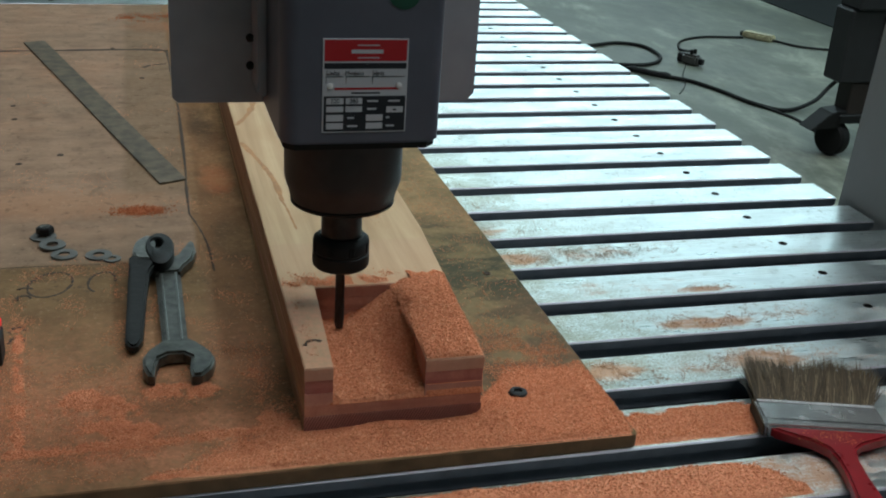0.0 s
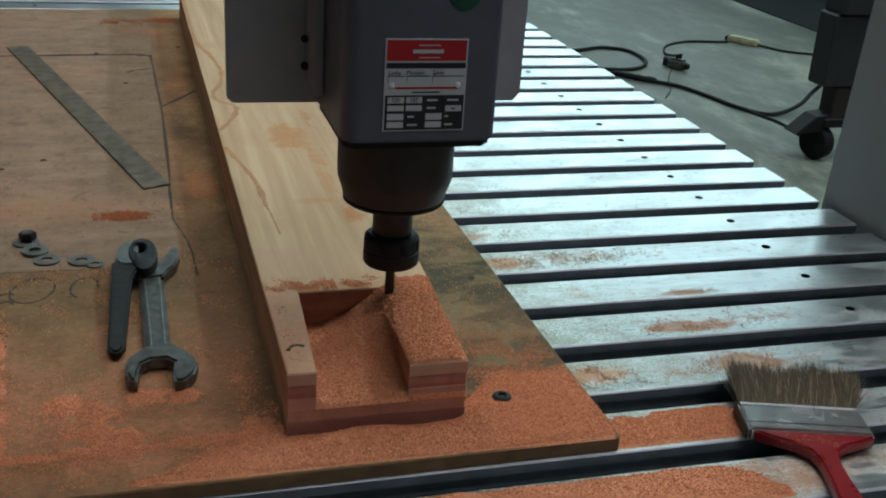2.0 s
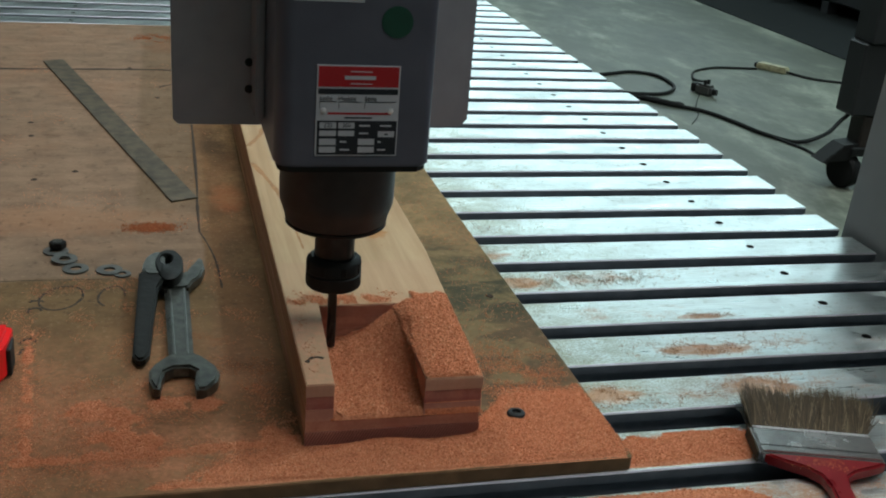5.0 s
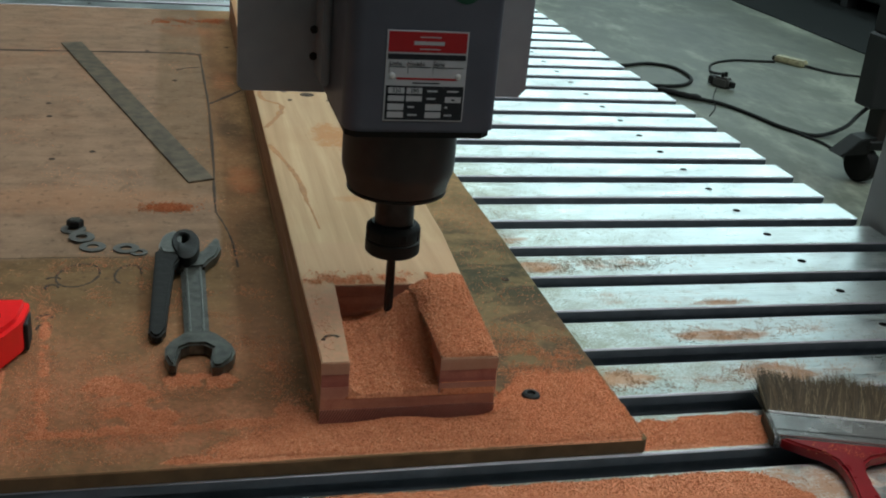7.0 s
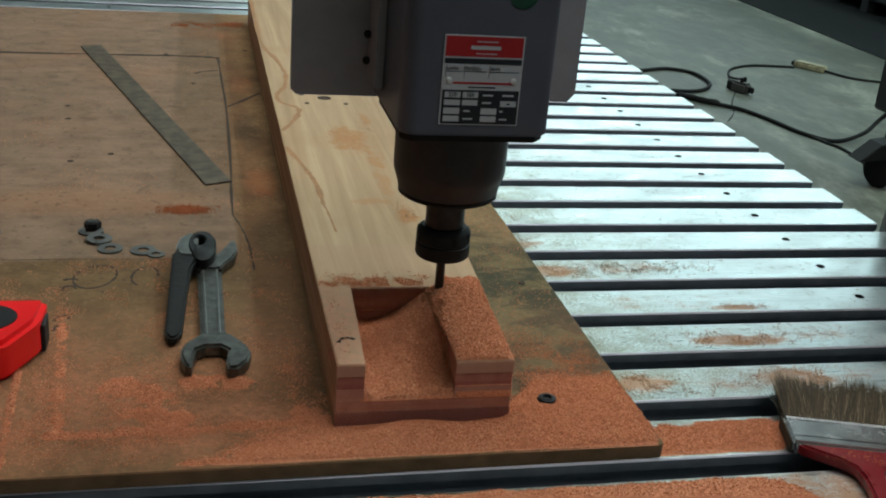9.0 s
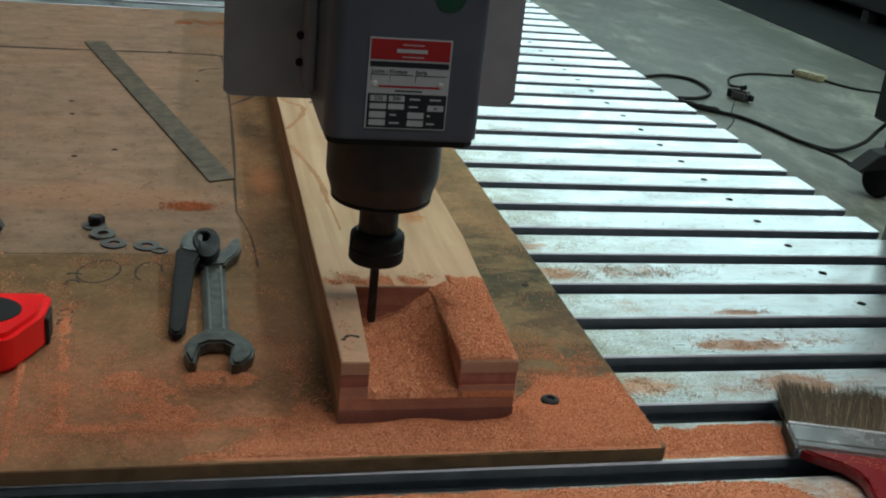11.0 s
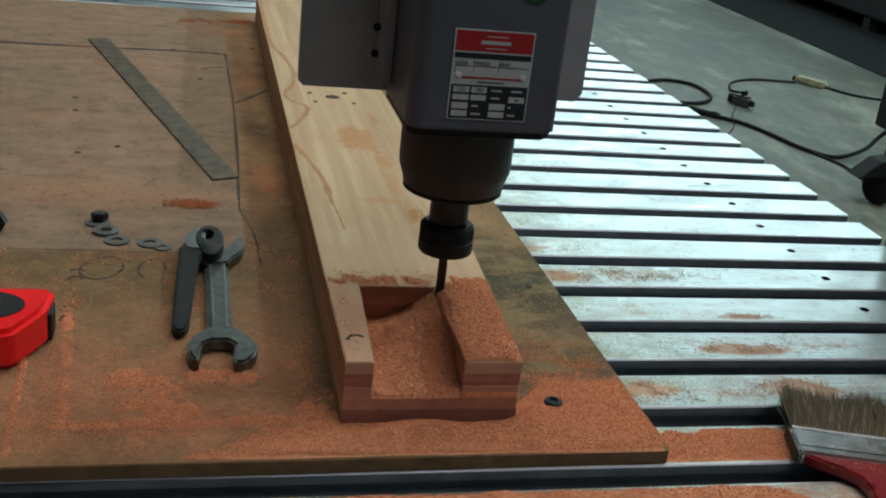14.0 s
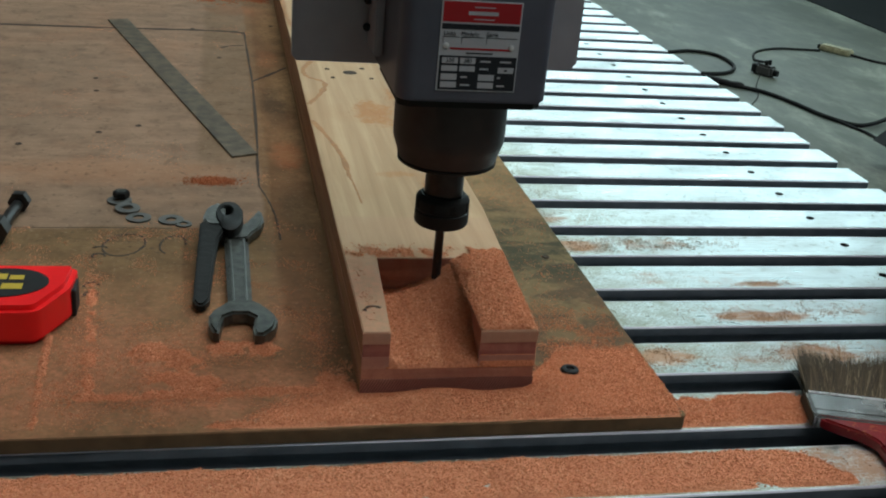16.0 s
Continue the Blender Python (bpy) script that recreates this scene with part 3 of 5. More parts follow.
for lx in (SLAT_LEFT + 0.035, SLAT_END - 0.065):
    for ly in (-0.35, 2.3):
        part("leg", box(lx - 0.04, lx + 0.04, ly - 0.04, ly + 0.04, FLOOR_Z, -0.161, 0.004), CARTM, table)

# ---- the spoil board ----
BZ = 0.012
board = thing("spoil_board", (0, 0, 0), "worn brown plywood board lying on the slatted bed, scored and stained", "board")
part("sheet", prism([(-1.62, -0.206), (-0.343, -0.196), (-0.3405, -0.193), (-0.344, 0.4), (-0.344, 1.442), (-1.62, 1.40)], 0.0002, BZ, 0.0007), [BOARD, EDGE], board)
for f in board.children[0].data.polygons:
    f.material_index = 0 if f.normal.z > 0.3 else 1


def line(name, pts, w, z, material, parent, label="", seed=1, flat=0.18):
    """A flat, slightly raised, uneven line."""
    rnd = random.Random(seed)
    p = curve_points([(x, y, z) for x, y in pts], 6)
    return part(name, tube(p, [w * (0.6 + 0.8 * rnd.random()) for _ in p], 6, flat), material, parent, label)


line("score_line", [(-1.6, 1.02), (-1.0, 1.031), (-0.73, 1.045), (-0.66, 1.042), (-0.648, 1.035)], 0.0048, BZ, GROOVE, board, "dark scored line", 1)
line("score_line", [(-0.648, 1.035), (-0.645, 0.85), (-0.643, 0.70), (-0.645, 0.45), (-0.647, 0.383), (-0.648, 0.29)], 0.0016, BZ, GROOVE, board, "dark scored line", 2)
line("score_line", [(-0.648, 0.29), (-0.640, 0.25), (-0.634, 0.20), (-0.632, 0.14)], 0.0010, BZ, GROOVE, board, "", 3)
line("scratch", [(-0.643, 0.727), (-0.62, 0.762), (-0.590, 0.812)], 0.0028, BZ, GROOVE, board, "dark scratch", 4)
line("scratch", [(-0.687, 0.925), (-0.675, 0.94), (-0.651, 0.949)], 0.0022, BZ, GROOVE, board, "dark scratch", 5)
line("score_line", [(-1.0, 0.171), (-0.87, 0.169), (-0.80, 0.170), (-0.713, 0.167)], 0.0007, BZ, GROOVE, board, "", 6)
for cx, cy, rx, ry, tw in ((-0.780, 0.128, 0.019, 0.026, 0.5), (-0.735, 0.128, 0.012, 0.022, 0.3)):
    ring = [(cx + rx * math.cos(a) + tw * ry * math.sin(a) * 0.3, cy + ry * math.sin(a)) for a in [i * 0.62 for i in range(11 if rx > 0.015 else 8)]]
    line("pencil_loop", ring, 0.0013, BZ, GROOVE, board, "faint pencilled loop", 7)
for mx, my, tw in ((-0.801, 0.123, 0), (-0.801, 0.101, 1), (-0.801, 0.039, 1), (-0.800, 0.020, 1)):
    arc = [(mx - 0.006, my - 0.003), (mx - 0.004, my + 0.005 * tw), (mx + 0.003, my + 0.006 * tw), (mx + 0.006, my - 0.003 + 0.003 * tw)]
    line("stamped_mark", arc, 0.0017, BZ, GROOVE, board, "dark stamped mark", 8)
# shade inside small screw holes, painted as dark discs
for hx, hy in ((-0.862, 0.716), (-0.855, 0.652), (-0.92, 0.42), (-0.835, 0.47), (-0.79, 0.50), (-0.60, 1.10), (-0.735, 1.055), (-0.69, 0.86), (-0.565, 0.33), (-0.37, 0.10)):
    o = part("screw_hole", lathe([(0.0042, 0.0), (0.003, 0.0007), (0.0015, 0.0004)], 9), GROOVE, board)
    o.location = (hx, hy, BZ)

# ---- the workpiece ----
WX0, WX1, WY0, WY1, WZ, PZ = -0.5885, -0.4535, -0.153, 1.335, 0.065, 0.034
PX0, PX1, PY1 = -0.5655, -0.4985, -0.020
work = thing("timber_workpiece", (0, 0, 0), "long pale timber plank, red-brown end, with a milled open pocket", "plank")


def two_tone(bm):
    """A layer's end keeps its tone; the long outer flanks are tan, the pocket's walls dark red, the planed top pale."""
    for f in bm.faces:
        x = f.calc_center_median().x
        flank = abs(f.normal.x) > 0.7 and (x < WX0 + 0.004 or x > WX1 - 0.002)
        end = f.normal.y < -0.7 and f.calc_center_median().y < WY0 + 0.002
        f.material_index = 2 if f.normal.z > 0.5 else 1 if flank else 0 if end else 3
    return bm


OUT = [(WX0, WY0), (WX1, WY0), (WX1 + 0.013, 0.1), (WX1 + 0.013, WY1), (WX0 + 0.004, WY1)]
CUTOUT = [(WX0, WY0), (PX0 - 0.002, WY0), (PX0 + 0.005, PY1), (-0.478, PY1), (-0.478, -0.070), (PX1 + 0.004, -0.072), (PX1, WY0), (WX1, WY0), (WX1 + 0.013, 0.1), (WX1 + 0.013, WY1), (WX0 + 0.004, WY1)]


def inset(outline, d):
    """The outline with its outer faces drawn in by d."""
    return [(x + (d if x < WX0 + 0.005 else -d if x > WX1 - 0.005 else 0), y + (d if y < WY0 + 0.001 else 0)) for x, y in outline]


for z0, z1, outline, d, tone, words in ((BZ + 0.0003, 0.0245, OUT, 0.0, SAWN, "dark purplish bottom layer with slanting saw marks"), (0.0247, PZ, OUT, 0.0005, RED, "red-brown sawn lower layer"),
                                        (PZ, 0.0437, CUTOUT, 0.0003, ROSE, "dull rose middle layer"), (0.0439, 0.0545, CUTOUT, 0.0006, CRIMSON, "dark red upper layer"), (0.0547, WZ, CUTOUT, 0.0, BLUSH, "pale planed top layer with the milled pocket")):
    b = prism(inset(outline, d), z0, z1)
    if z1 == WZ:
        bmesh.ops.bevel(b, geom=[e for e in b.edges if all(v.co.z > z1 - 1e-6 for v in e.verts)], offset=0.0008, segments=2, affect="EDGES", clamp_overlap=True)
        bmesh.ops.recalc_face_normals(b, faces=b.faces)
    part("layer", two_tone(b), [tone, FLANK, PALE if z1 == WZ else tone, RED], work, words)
line("gum_vein", [(-0.580, 1.30), (-0.582, 1.13), (-0.581, 0.916), (-0.566, 0.815), (-0.558, 0.722)], 0.0034, WZ, VEIN, work, "brown gum vein", 11, 0.06)
line("gum_vein", [(-0.558, 0.722), (-0.565, 0.653), (-0.579, 0.604), (-0.576, 0.566), (-0.556, 0.539), (-0.564, 0.49), (-0.584, 0.437)], 0.0034, WZ, VEIN, work, "brown gum vein", 12, 0.06)
line("gum_vein", [(-0.585, 0.371), (-0.571, 0.301), (-0.563, 0.242), (-0.562, 0.18)], 0.0030, WZ, VEIN, work, "brown gum vein", 13, 0.06)
line("gum_vein", [(-0.562, 0.18), (-0.560, 0.159), (-0.558, 0.107)], 0.0011, WZ, VEIN, work, "", 14, 0.06)
for hx, hy, hr in ((-0.546, 0.609, 0.004), (-0.516, 0.594, 0.010), (-0.497, 0.617, 0.004), (-0.542, 0.565, 0.0035), (-0.490, 0.566, 0.0035)):
    o = part("drill_mark", lathe([(hr, 0.0), (hr * 0.8, 0.0006), (hr * 0.5, 0.0003)], 14), GROOVE, work, "dark drill mark")
    o.location = (hx, hy, WZ)
line("knot_mark", [(-0.5835, -0.118), (-0.580, -0.112), (-0.575, -0.110), (-0.570, -0.113)], 0.0017, WZ, GROOVE, work, "dark crescent knot mark", 12)

# ---- the spindle ----
spindle = thing("router_spindle", (-0.5457, -0.045, -0.003), "grey router spindle with rating plate, dark nose and collet nut", "router spindle")
SZ0, SZ1 = 0.2245, 0.56
bw = 0.056
ROUND = [(1 - math.cos(radians(a)), 1 - math.sin(radians(a))) for a in range(0, 91, 15)]   # a quarter turn
bodyo = [(-bw + 0.013 * u, -0.075 + 0.013 * v) for u, v in ROUND] + [(bw - 0.009 * u, -0.075 + 0.009 * v) for u, v in ROUND[::-1]] + [(bw, 0.043), (-bw, 0.043)]
part("motor_housing", prism(bodyo, SZ0, SZ1, 0.0022), GREY, spindle, "grey square motor casing", True)
part("back_plate", prism([(-0.123, 0.221 + 0.004), (-0.119, 0.221), (0.111, 0.220), (0.117, 0.227), (0.117, SZ1 + 0.02), (-0.125, SZ1 + 0.02)], -0.012, 0, 0.001), PLATE, spindle, "wide grey mounting plate").matrix_basis = pose(0, 0.046, 0, 90, 0, 0)
part("side_flange", box(-bw - 0.007, -bw - 0.0005, 0.0, 0.045, 0.2375, SZ1, 0.0015, 2), PLATE, spindle)
part("side_flange", box(bw + 0.0005, bw + 0.007, 0.0, 0.045, 0.2375, SZ1, 0.0015, 2), PLATE, spindle)
for bz in (0.2535, 0.2745):
    o = part("bolt", lathe([(0.0032, 0), (0.0032, 0.002), (0.002, 0.003)], 14), BLACK, spindle)
    o.matrix_basis = pose(-0.0655, 0.0335, bz, 90, 0, 0)
part("bottom_flange", prism([(-0.052, -0.055), (-0.045, -0.062), (0.05, -0.062), (0.057, -0.055), (0.057, 0.04), (-0.052, 0.04)], 0.2165, SZ0 - 0.0004, 0.001), BLACK, spindle, "black bottom flange")
NX = 0.0015   # the shaft's middle in the casing
part("nose", moved(lathe([(0.030, 0.1570), (0.0395, 0.1578), (0.0405, 0.1600), (0.0412, 0.1640), (0.0438, 0.1715), (0.0448, 0.1745), (0.0452, 0.1790), (0.0452, 0.2163), (0.03, 0.2163)], 64), pose(NX, 0, 0)), NOSE, spindle, "dark dusty round bearing nose", True)
part("nose_ring", moved(lathe([(0.0220, 0.1545), (0.0388, 0.1545), (0.0402, 0.1556), (0.0404, 0.1575), (0.0250, 0.1578)], 64), pose(NX, 0, 0)), BLACK, spindle, "", True)
part("collet_holder", moved(lathe([(0.0150, 0.118), (0.0160, 0.122), (0.0160, 0.1500), (0.0175, 0.1515), (0.0175, 0.1560)], 40), pose(NX, 0, 0)), DARK, spindle, "dark steel collet holder", True)
nut = part("collet_nut", lathe([(0.009, 0.1000), (0.0210, 0.1000), (0.0222, 0.1012), (0.0226, 0.1025), (0.0226, 0.1115), (0.0217, 0.1122), (0.0217, 0.1132), (0.0224, 0.1140), (0.0224, 0.1215), (0.0212, 0.1240), (0.0185, 0.1262), (0.0160, 0.1262)], 48), BLACK, spindle, "black clamping nut with slots", True)
nut.location = (NX, 0, 0)
for i in range(8):
    o = part("slot", box(-0.0022, 0.0022, -0.0006, 0.0008, 0.1145, 0.1225, 0.0003), CASTM, nut)
    a = i * 45 + 12
    o.matrix_basis = pose(0.0222 * math.sin(radians(a)), -0.0222 * math.cos(radians(a)), 0, 0, 0, a)


def cutter_mesh():
    """A two-flute straight cutter: round shank, fluted lower half."""
    b = lathe([(0.0036, 0.066), (0.0038, 0.0672), (0.0038, 0.1002)], 20)
    n, rings = 20, []
    f = bmesh.new()
    for k in range(14):
        z = 0.0435 + 0.0240 * k / 13
        ring = []
        for i in range(n):
            a = 2 * math.pi * i / n
            r = 0.0039 - 0.0016 * max(0.0, math.cos(2 * (a - k * 0.16))) ** 2
            ring.append(f.verts.new((r * math.cos(a), r * math.sin(a), z)))
        rings.append(ring)
    for p, q in zip(rings, rings[1:]):
        for i in range(n):
            f.faces.new((p[i], p[(i + 1) % n], q[(i + 1) % n], q[i]))
    f.faces.new(rings[0][::-1])
    f.faces.new(rings[-1])
    return joined(b, f)


part("cutter", moved(cutter_mesh(), pose(NX, 0, 0)), DARK, spindle, "dark fluted router cutter", True)

# rating plate, in its own flat space: x across, y up
plate = part("rating_plate", box(-0.0293, 0.0293, -0.0326, 0.0326, 0, 0.0006, 0.0002), PAPER, spindle, "rating plate with a red band and a black table")
plate.matrix_basis = pose(0.001, -0.0752, 0.2662, 90, 0, 0)


def on_plate(name, x0, x1, y0, y1, z, material, label=""):
    """A printed field; x and y in fractions of the plate from its upper left corner."""
    return part(name, box(-0.0293 + 0.0586 * x0, -0.0293 + 0.0586 * x1, 0.0326 - 0.0652 * y1, 0.0326 - 0.0652 * y0, z - 0.0003, z), material, plate, label)


on_plate("red_band", 0.02, 0.98, 0.015, 0.235, 0.0008, LABELRED, "red band")
on_plate("logo_bar", 0.33, 0.70, 0.115, 0.155, 0.0010, PAPER)
on_plate("logo_bar", 0.40, 0.66, 0.065, 0.075, 0.0010, PAPER)
on_plate("logo_bar", 0.40, 0.66, 0.195, 0.205, 0.0010, PAPER)
on_plate("dark_band", 0.02, 0.98, 0.255, 0.315, 0.0008, INK)
for fx0, fx1 in ((0.04, 0.24), (0.27, 0.55), (0.58, 0.96)):
    on_plate("field_line", fx0, fx1, 0.395, 0.402, 0.0008, INK)
    on_plate("field_line", fx0, fx0 + 0.006, 0.395, 0.47, 0.0008, INK)
on_plate("web_line", 0.14, 0.90, 0.515, 0.537, 0.0008, LABELRED)
on_plate("small_print", 0.34, 0.68, 0.565, 0.580, 0.0008, INK)
on_plate("dark_table", 0.02, 0.985, 0.605, 0.985, 0.0008, INK, "black table of values")
for fx0, fx1, fy0, fy1 in ((0.05, 0.25, 0.625, 0.69), (0.275, 0.47, 0.625, 0.69), (0.05, 0.25, 0.715, 0.775), (0.275, 0.47, 0.715, 0.775), (0.05, 0.25, 0.805, 0.875), (0.05, 0.25, 0.895, 0.96), (0.52, 0.72, 0.805, 0.875), (0.52, 0.72, 0.895, 0.96), (0.76, 0.96, 0.72, 0.785)):
    on_plate("value_field", fx0, fx1, fy0, fy1, 0.0010, PAPER)
for fx0, fx1, fy0 in ((0.53, 0.66, 0.65), (0.78, 0.92, 0.65), (0.53, 0.64, 0.735), (0.30, 0.38, 0.83), (0.30, 0.42, 0.92), (0.76, 0.80, 0.83), (0.76, 0.86, 0.92), (0.84, 0.88, 0.745)):
    on_plate("unit_bar", fx0, fx1, fy0, fy0 + 0.018, 0.0011, PAPER if fx0 != 0.84 else INK)
for words, fx, fy, size in (("220", 0.15, 0.657, 0.0042), ("380", 0.372, 0.657, 0.0042), ("Linha", 0.12, 0.360, 0.0042), ("Modelo", 0.37, 0.360, 0.0042), ("S\u00e9rie", 0.65, 0.360, 0.0042)):
    text_part(words, size, pose(-0.0293 + 0.0586 * fx, 0.0326 - 0.0652 * fy, 0.0011), INK, plate)
for sx in (0.09, 0.90):
    o = part("plate_screw", lathe([(0.0023, 0.0004), (0.0021, 0.0012), (0.0012, 0.0018)], 14), SHINE, plate, "", True)
    o.location = (-0.0293 + 0.0586 * sx, 0.0326 - 0.0652 * 0.495, 0)
sticker = part("warning_sticker", box(-0.0245, 0.0235, 0, 0.03, 0, 0.0004), PAPER, spindle, "yellow warning sticker with a white border")
sticker.matrix_basis = pose(-0.021, -0.0752, 0.3415, 90, 0, 0)
part("sticker_field", box(-0.0225, 0.0215, 0.002, 0.028, 0.0003, 0.0006), YELLOW, sticker)
part("sticker_bar", box(-0.018, 0.017, 0.006, 0.010, 0.0005, 0.0008), INK, sticker)
o = part("green_dot", lathe([(0.011, 0), (0.011, 0.0005), (0.009, 0.0007)], 24), GREEN, spindle, "dark green round sticker")
o.matrix_basis = pose(0.026, -0.0751, 0.329, 90, 0, 0)

# ---- tools and small things on the board ----
tagged(part("steel_strip", prism([(-0.646, 0.396), (-0.845, 1.102), (-0.877, 1.088), (-0.676, 0.383)], BZ + 0.0004, BZ + 0.0024, 0.0004), RULE), "long stained flat steel strip lying on the board", "steel strip")


wrench = thing("open_end_wrench", (0, 0, BZ), "dull grey forged double open-end wrench lying on the board", "wrench")
large = [(-0.684, -0.016), (-0.696, -0.031), (-0.7005, -0.043), (-0.7005, -0.058), (-0.697, -0.071), (-0.692, -0.073), (-0.6905, -0.059), (-0.688, -0.045), (-0.681, -0.039), (-0.669, -0.039), (-0.663, -0.046), (-0.665, -0.067), (-0.664, -0.077), (-0.656, -0.077), (-0.6475, -0.065), (-0.6445, -0.051), (-0.648, -0.037), (-0.657, -0.022), (-0.664, -0.015)]
part("large_jaw", prism(large, 0.0004, 0.0125, 0.0022), STEEL, wrench, "", True)
small = [(-0.6868, 0.118), (-0.692, 0.132), (-0.694, 0.150), (-0.689, 0.166), (-0.684, 0.168), (-0.681, 0.154), (-0.674, 0.150), (-0.665, 0.160), (-0.653, 0.192), (-0.649, 0.190), (-0.6475, 0.168), (-0.652, 0.147), (-0.660, 0.134), (-0.6642, 0.122)]
part("small_jaw", prism(small, 0.0004, 0.0110, 0.0018), STEEL, wrench, "", True)
part("shank", prism([(-0.6842, -0.024), (-0.6868, 0.121), (-0.6642, 0.128), (-0.6640, -0.024)], 0.001, 0.0088, 0.0026), STEEL, wrench, "", True)
part("rib", prism([(-0.6805, -0.016), (-0.6785, -0.016), (-0.6803, 0.118), (-0.6823, 0.118)], 0.0080, 0.0104, 0.0008), BRIGHTWORN, wrench, "raised worn rib")
part("rib", prism([(-0.6697, -0.016), (-0.6677, -0.016), (-0.6677, 0.121), (-0.6697, 0.121)], 0.0080, 0.0104, 0.0008), BRIGHTWORN, wrench, "raised worn rib")

spanner = thing("hook_spanner", (0, 0, BZ), "black steel hook spanner resting across the wrench", "spanner")
OXIDE = plain("black_oxide_handle", (0.011, 0.011, 0.010), 0.5, 0.0, 0.7, 120, 0.8, 0.25)
hand = prism([(-0.714, -0.010), (-0.711, -0.0170), (-0.7075, -0.0190), (-0.7035, -0.0170), (-0.7000, -0.009), (-0.696, 0.059), (-0.692, 0.109), (-0.686, 0.128), (-0.696, 0.146), (-0.710, 0.140), (-0.712, 0.066)], 0, 0.0085, 0.002)
for v in hand.verts:
    v.co.z += 0.0006 + 0.011 * max(0, (v.co.y + 0.03) / 0.18)
part("handle", hand, OXIDE, spanner, "", True)
lobe = prism(rounded([(-0.7075, 0.150), (-0.7035, 0.133), (-0.6880, 0.132), (-0.6850, 0.180), (-0.6920, 0.190), (-0.7030, 0.178)], 0.006), 0.0108, 0.0180, 0.0016)
part("head", moved(lobe, pose(0, 0, 0.0022)), BRIGHTWORN, spanner, "worn grey head", True)


def hook_ring():
    """A flat ring, egg-shaped, with an off-centre hole; its back runs down into the handle."""
    b, n, rings = bmesh.new(), 40, []
    for k, (grow, z) in enumerate(((0.0, 0.0112), (0.0, 0.0205), (0.12, 0.0222), (0.85, 0.0222), (1.0, 0.0205), (1.0, 0.0112))):
        ring = []
        for i in range(n):
            a = 2 * math.pi * i / n
            hx, hy = -0.6842 + 0.0056 * math.cos(a), 0.1655 + 0.0110 * math.sin(a)
            ox, oy = -0.6815 + 0.0132 * math.cos(a), 0.1580 + (0.0300 if math.sin(a) > 0 else 0.0380) * math.sin(a)
            ring.append(b.verts.new((hx + (ox - hx) * grow, hy + (oy - hy) * grow, z - 0.04 * max(0, 0.15 - oy) * grow)))
        rings.append(ring)
    for p, q in zip(rings, rings[1:] + rings[:1]):
        for i in range(n):
            b.faces.new((p[i], p[(i + 1) % n], q[(i + 1) % n], q[i]))
    return b


part("hook", hook_ring(), OXIDE, spanner, "black hook with a round hole", True)

wash = tagged(part("washer", joined(lathe([(0.0055, 0.0004), (0.0125, 0.0004), (0.0125, 0.0019), (0.0055, 0.0019), (0.0055, 0.0004)], 28, False)), ZINC, None, "", True), "flat zinc-plated steel washer on the board", "washer", "loose washers")
wash.location = (-0.793, 0.240, BZ)
for wx, wy, ws in ((-0.783, 0.215, 1), (-0.771, 0.193, 1), (-0.739, 0.188, 1)):
    copy_thing(wash, pose(wx, wy, BZ + (0.0016 if wx == -0.783 else 0), 3 if wx == -0.783 else 0, 0, 40))
o = tagged(part("washer", lathe([(0.0040, 0.0004), (0.0085, 0.0004), (0.0085, 0.0016), (0.0040, 0.0016), (0.0040, 0.0004)], 24, False), ZINC), "small flat zinc-plated washer on the board", "washer", "loose washers")
o.location = (-0.7265, 0.178, BZ)
hexn = thing("hex_nut", (-0.7915, 0.247, BZ + 0.002), "black hexagon nut standing on a washer", "nut")
part("nut_body", prism([(0.0085 * math.cos(i * math.pi / 3), 0.0085 * math.sin(i * math.pi / 3)) for i in range(6)], 0, 0.0072, 0.0008), BLACK, hexn)
part("bore", lathe([(0.0050, 0.0070), (0.0046, 0.0076), (0.0032, 0.0073)], 16), STEEL, hexn)
screw = thing("board_screw", (-0.414, -0.127, BZ), "black button-head screw that holds the board down", "screw")
part("screw_head", lathe([(0.0078, 0.0003), (0.0080, 0.0016), (0.0070, 0.0036), (0.0050, 0.0044), (0.0036, 0.0042), (0.0030, 0.0022)], 24), BLACK, screw, "", True)
part("socket", prism([(0.0032 * math.cos(i * math.pi / 3), 0.0032 * math.sin(i * math.pi / 3)) for i in range(6)], 0.0018, 0.00235), DARK, screw)

tape = thing("tape_measure", (-0.854, -0.030, BZ), "bright red plastic tape measure with a dark oval label", "tape measure")
part("case", prism(rounded([(-0.050, -0.040), (0.024, -0.040), (0.044, 0.002), (0.047, 0.040), (-0.050, 0.042)], 0.008), 0.0003, 0.034, 0.0045), REDP, tape, "glossy red case", True)
part("oval_label", prism([(-0.007 + 0.035 * math.cos(a), 0.004 + 0.026 * math.sin(a)) for a in [i * math.pi / 16 for i in range(32)]], 0.0341, 0.0348), BLACK, tape, "dark oval label")
for bx0, bx1, by0, by1 in ((-0.030, -0.018, 0.008, 0.015), (-0.016, -0.005, 0.009, 0.019), (-0.003, 0.008, 0.008, 0.016), (-0.028, -0.020, -0.006, 0.003), (-0.017, -0.010, -0.008, 0.004), (-0.007, 0.009, -0.009, 0.001)):
    part("label_bar", box(bx0, bx1, by0, by1, 0.0347, 0.0351), YELLOW, tape)
part("tape_mouth", box(0.041, 0.0475, 0.006, 0.030, 0.002, 0.026, 0.001), BLACK, tape, "black mouth of the tape")

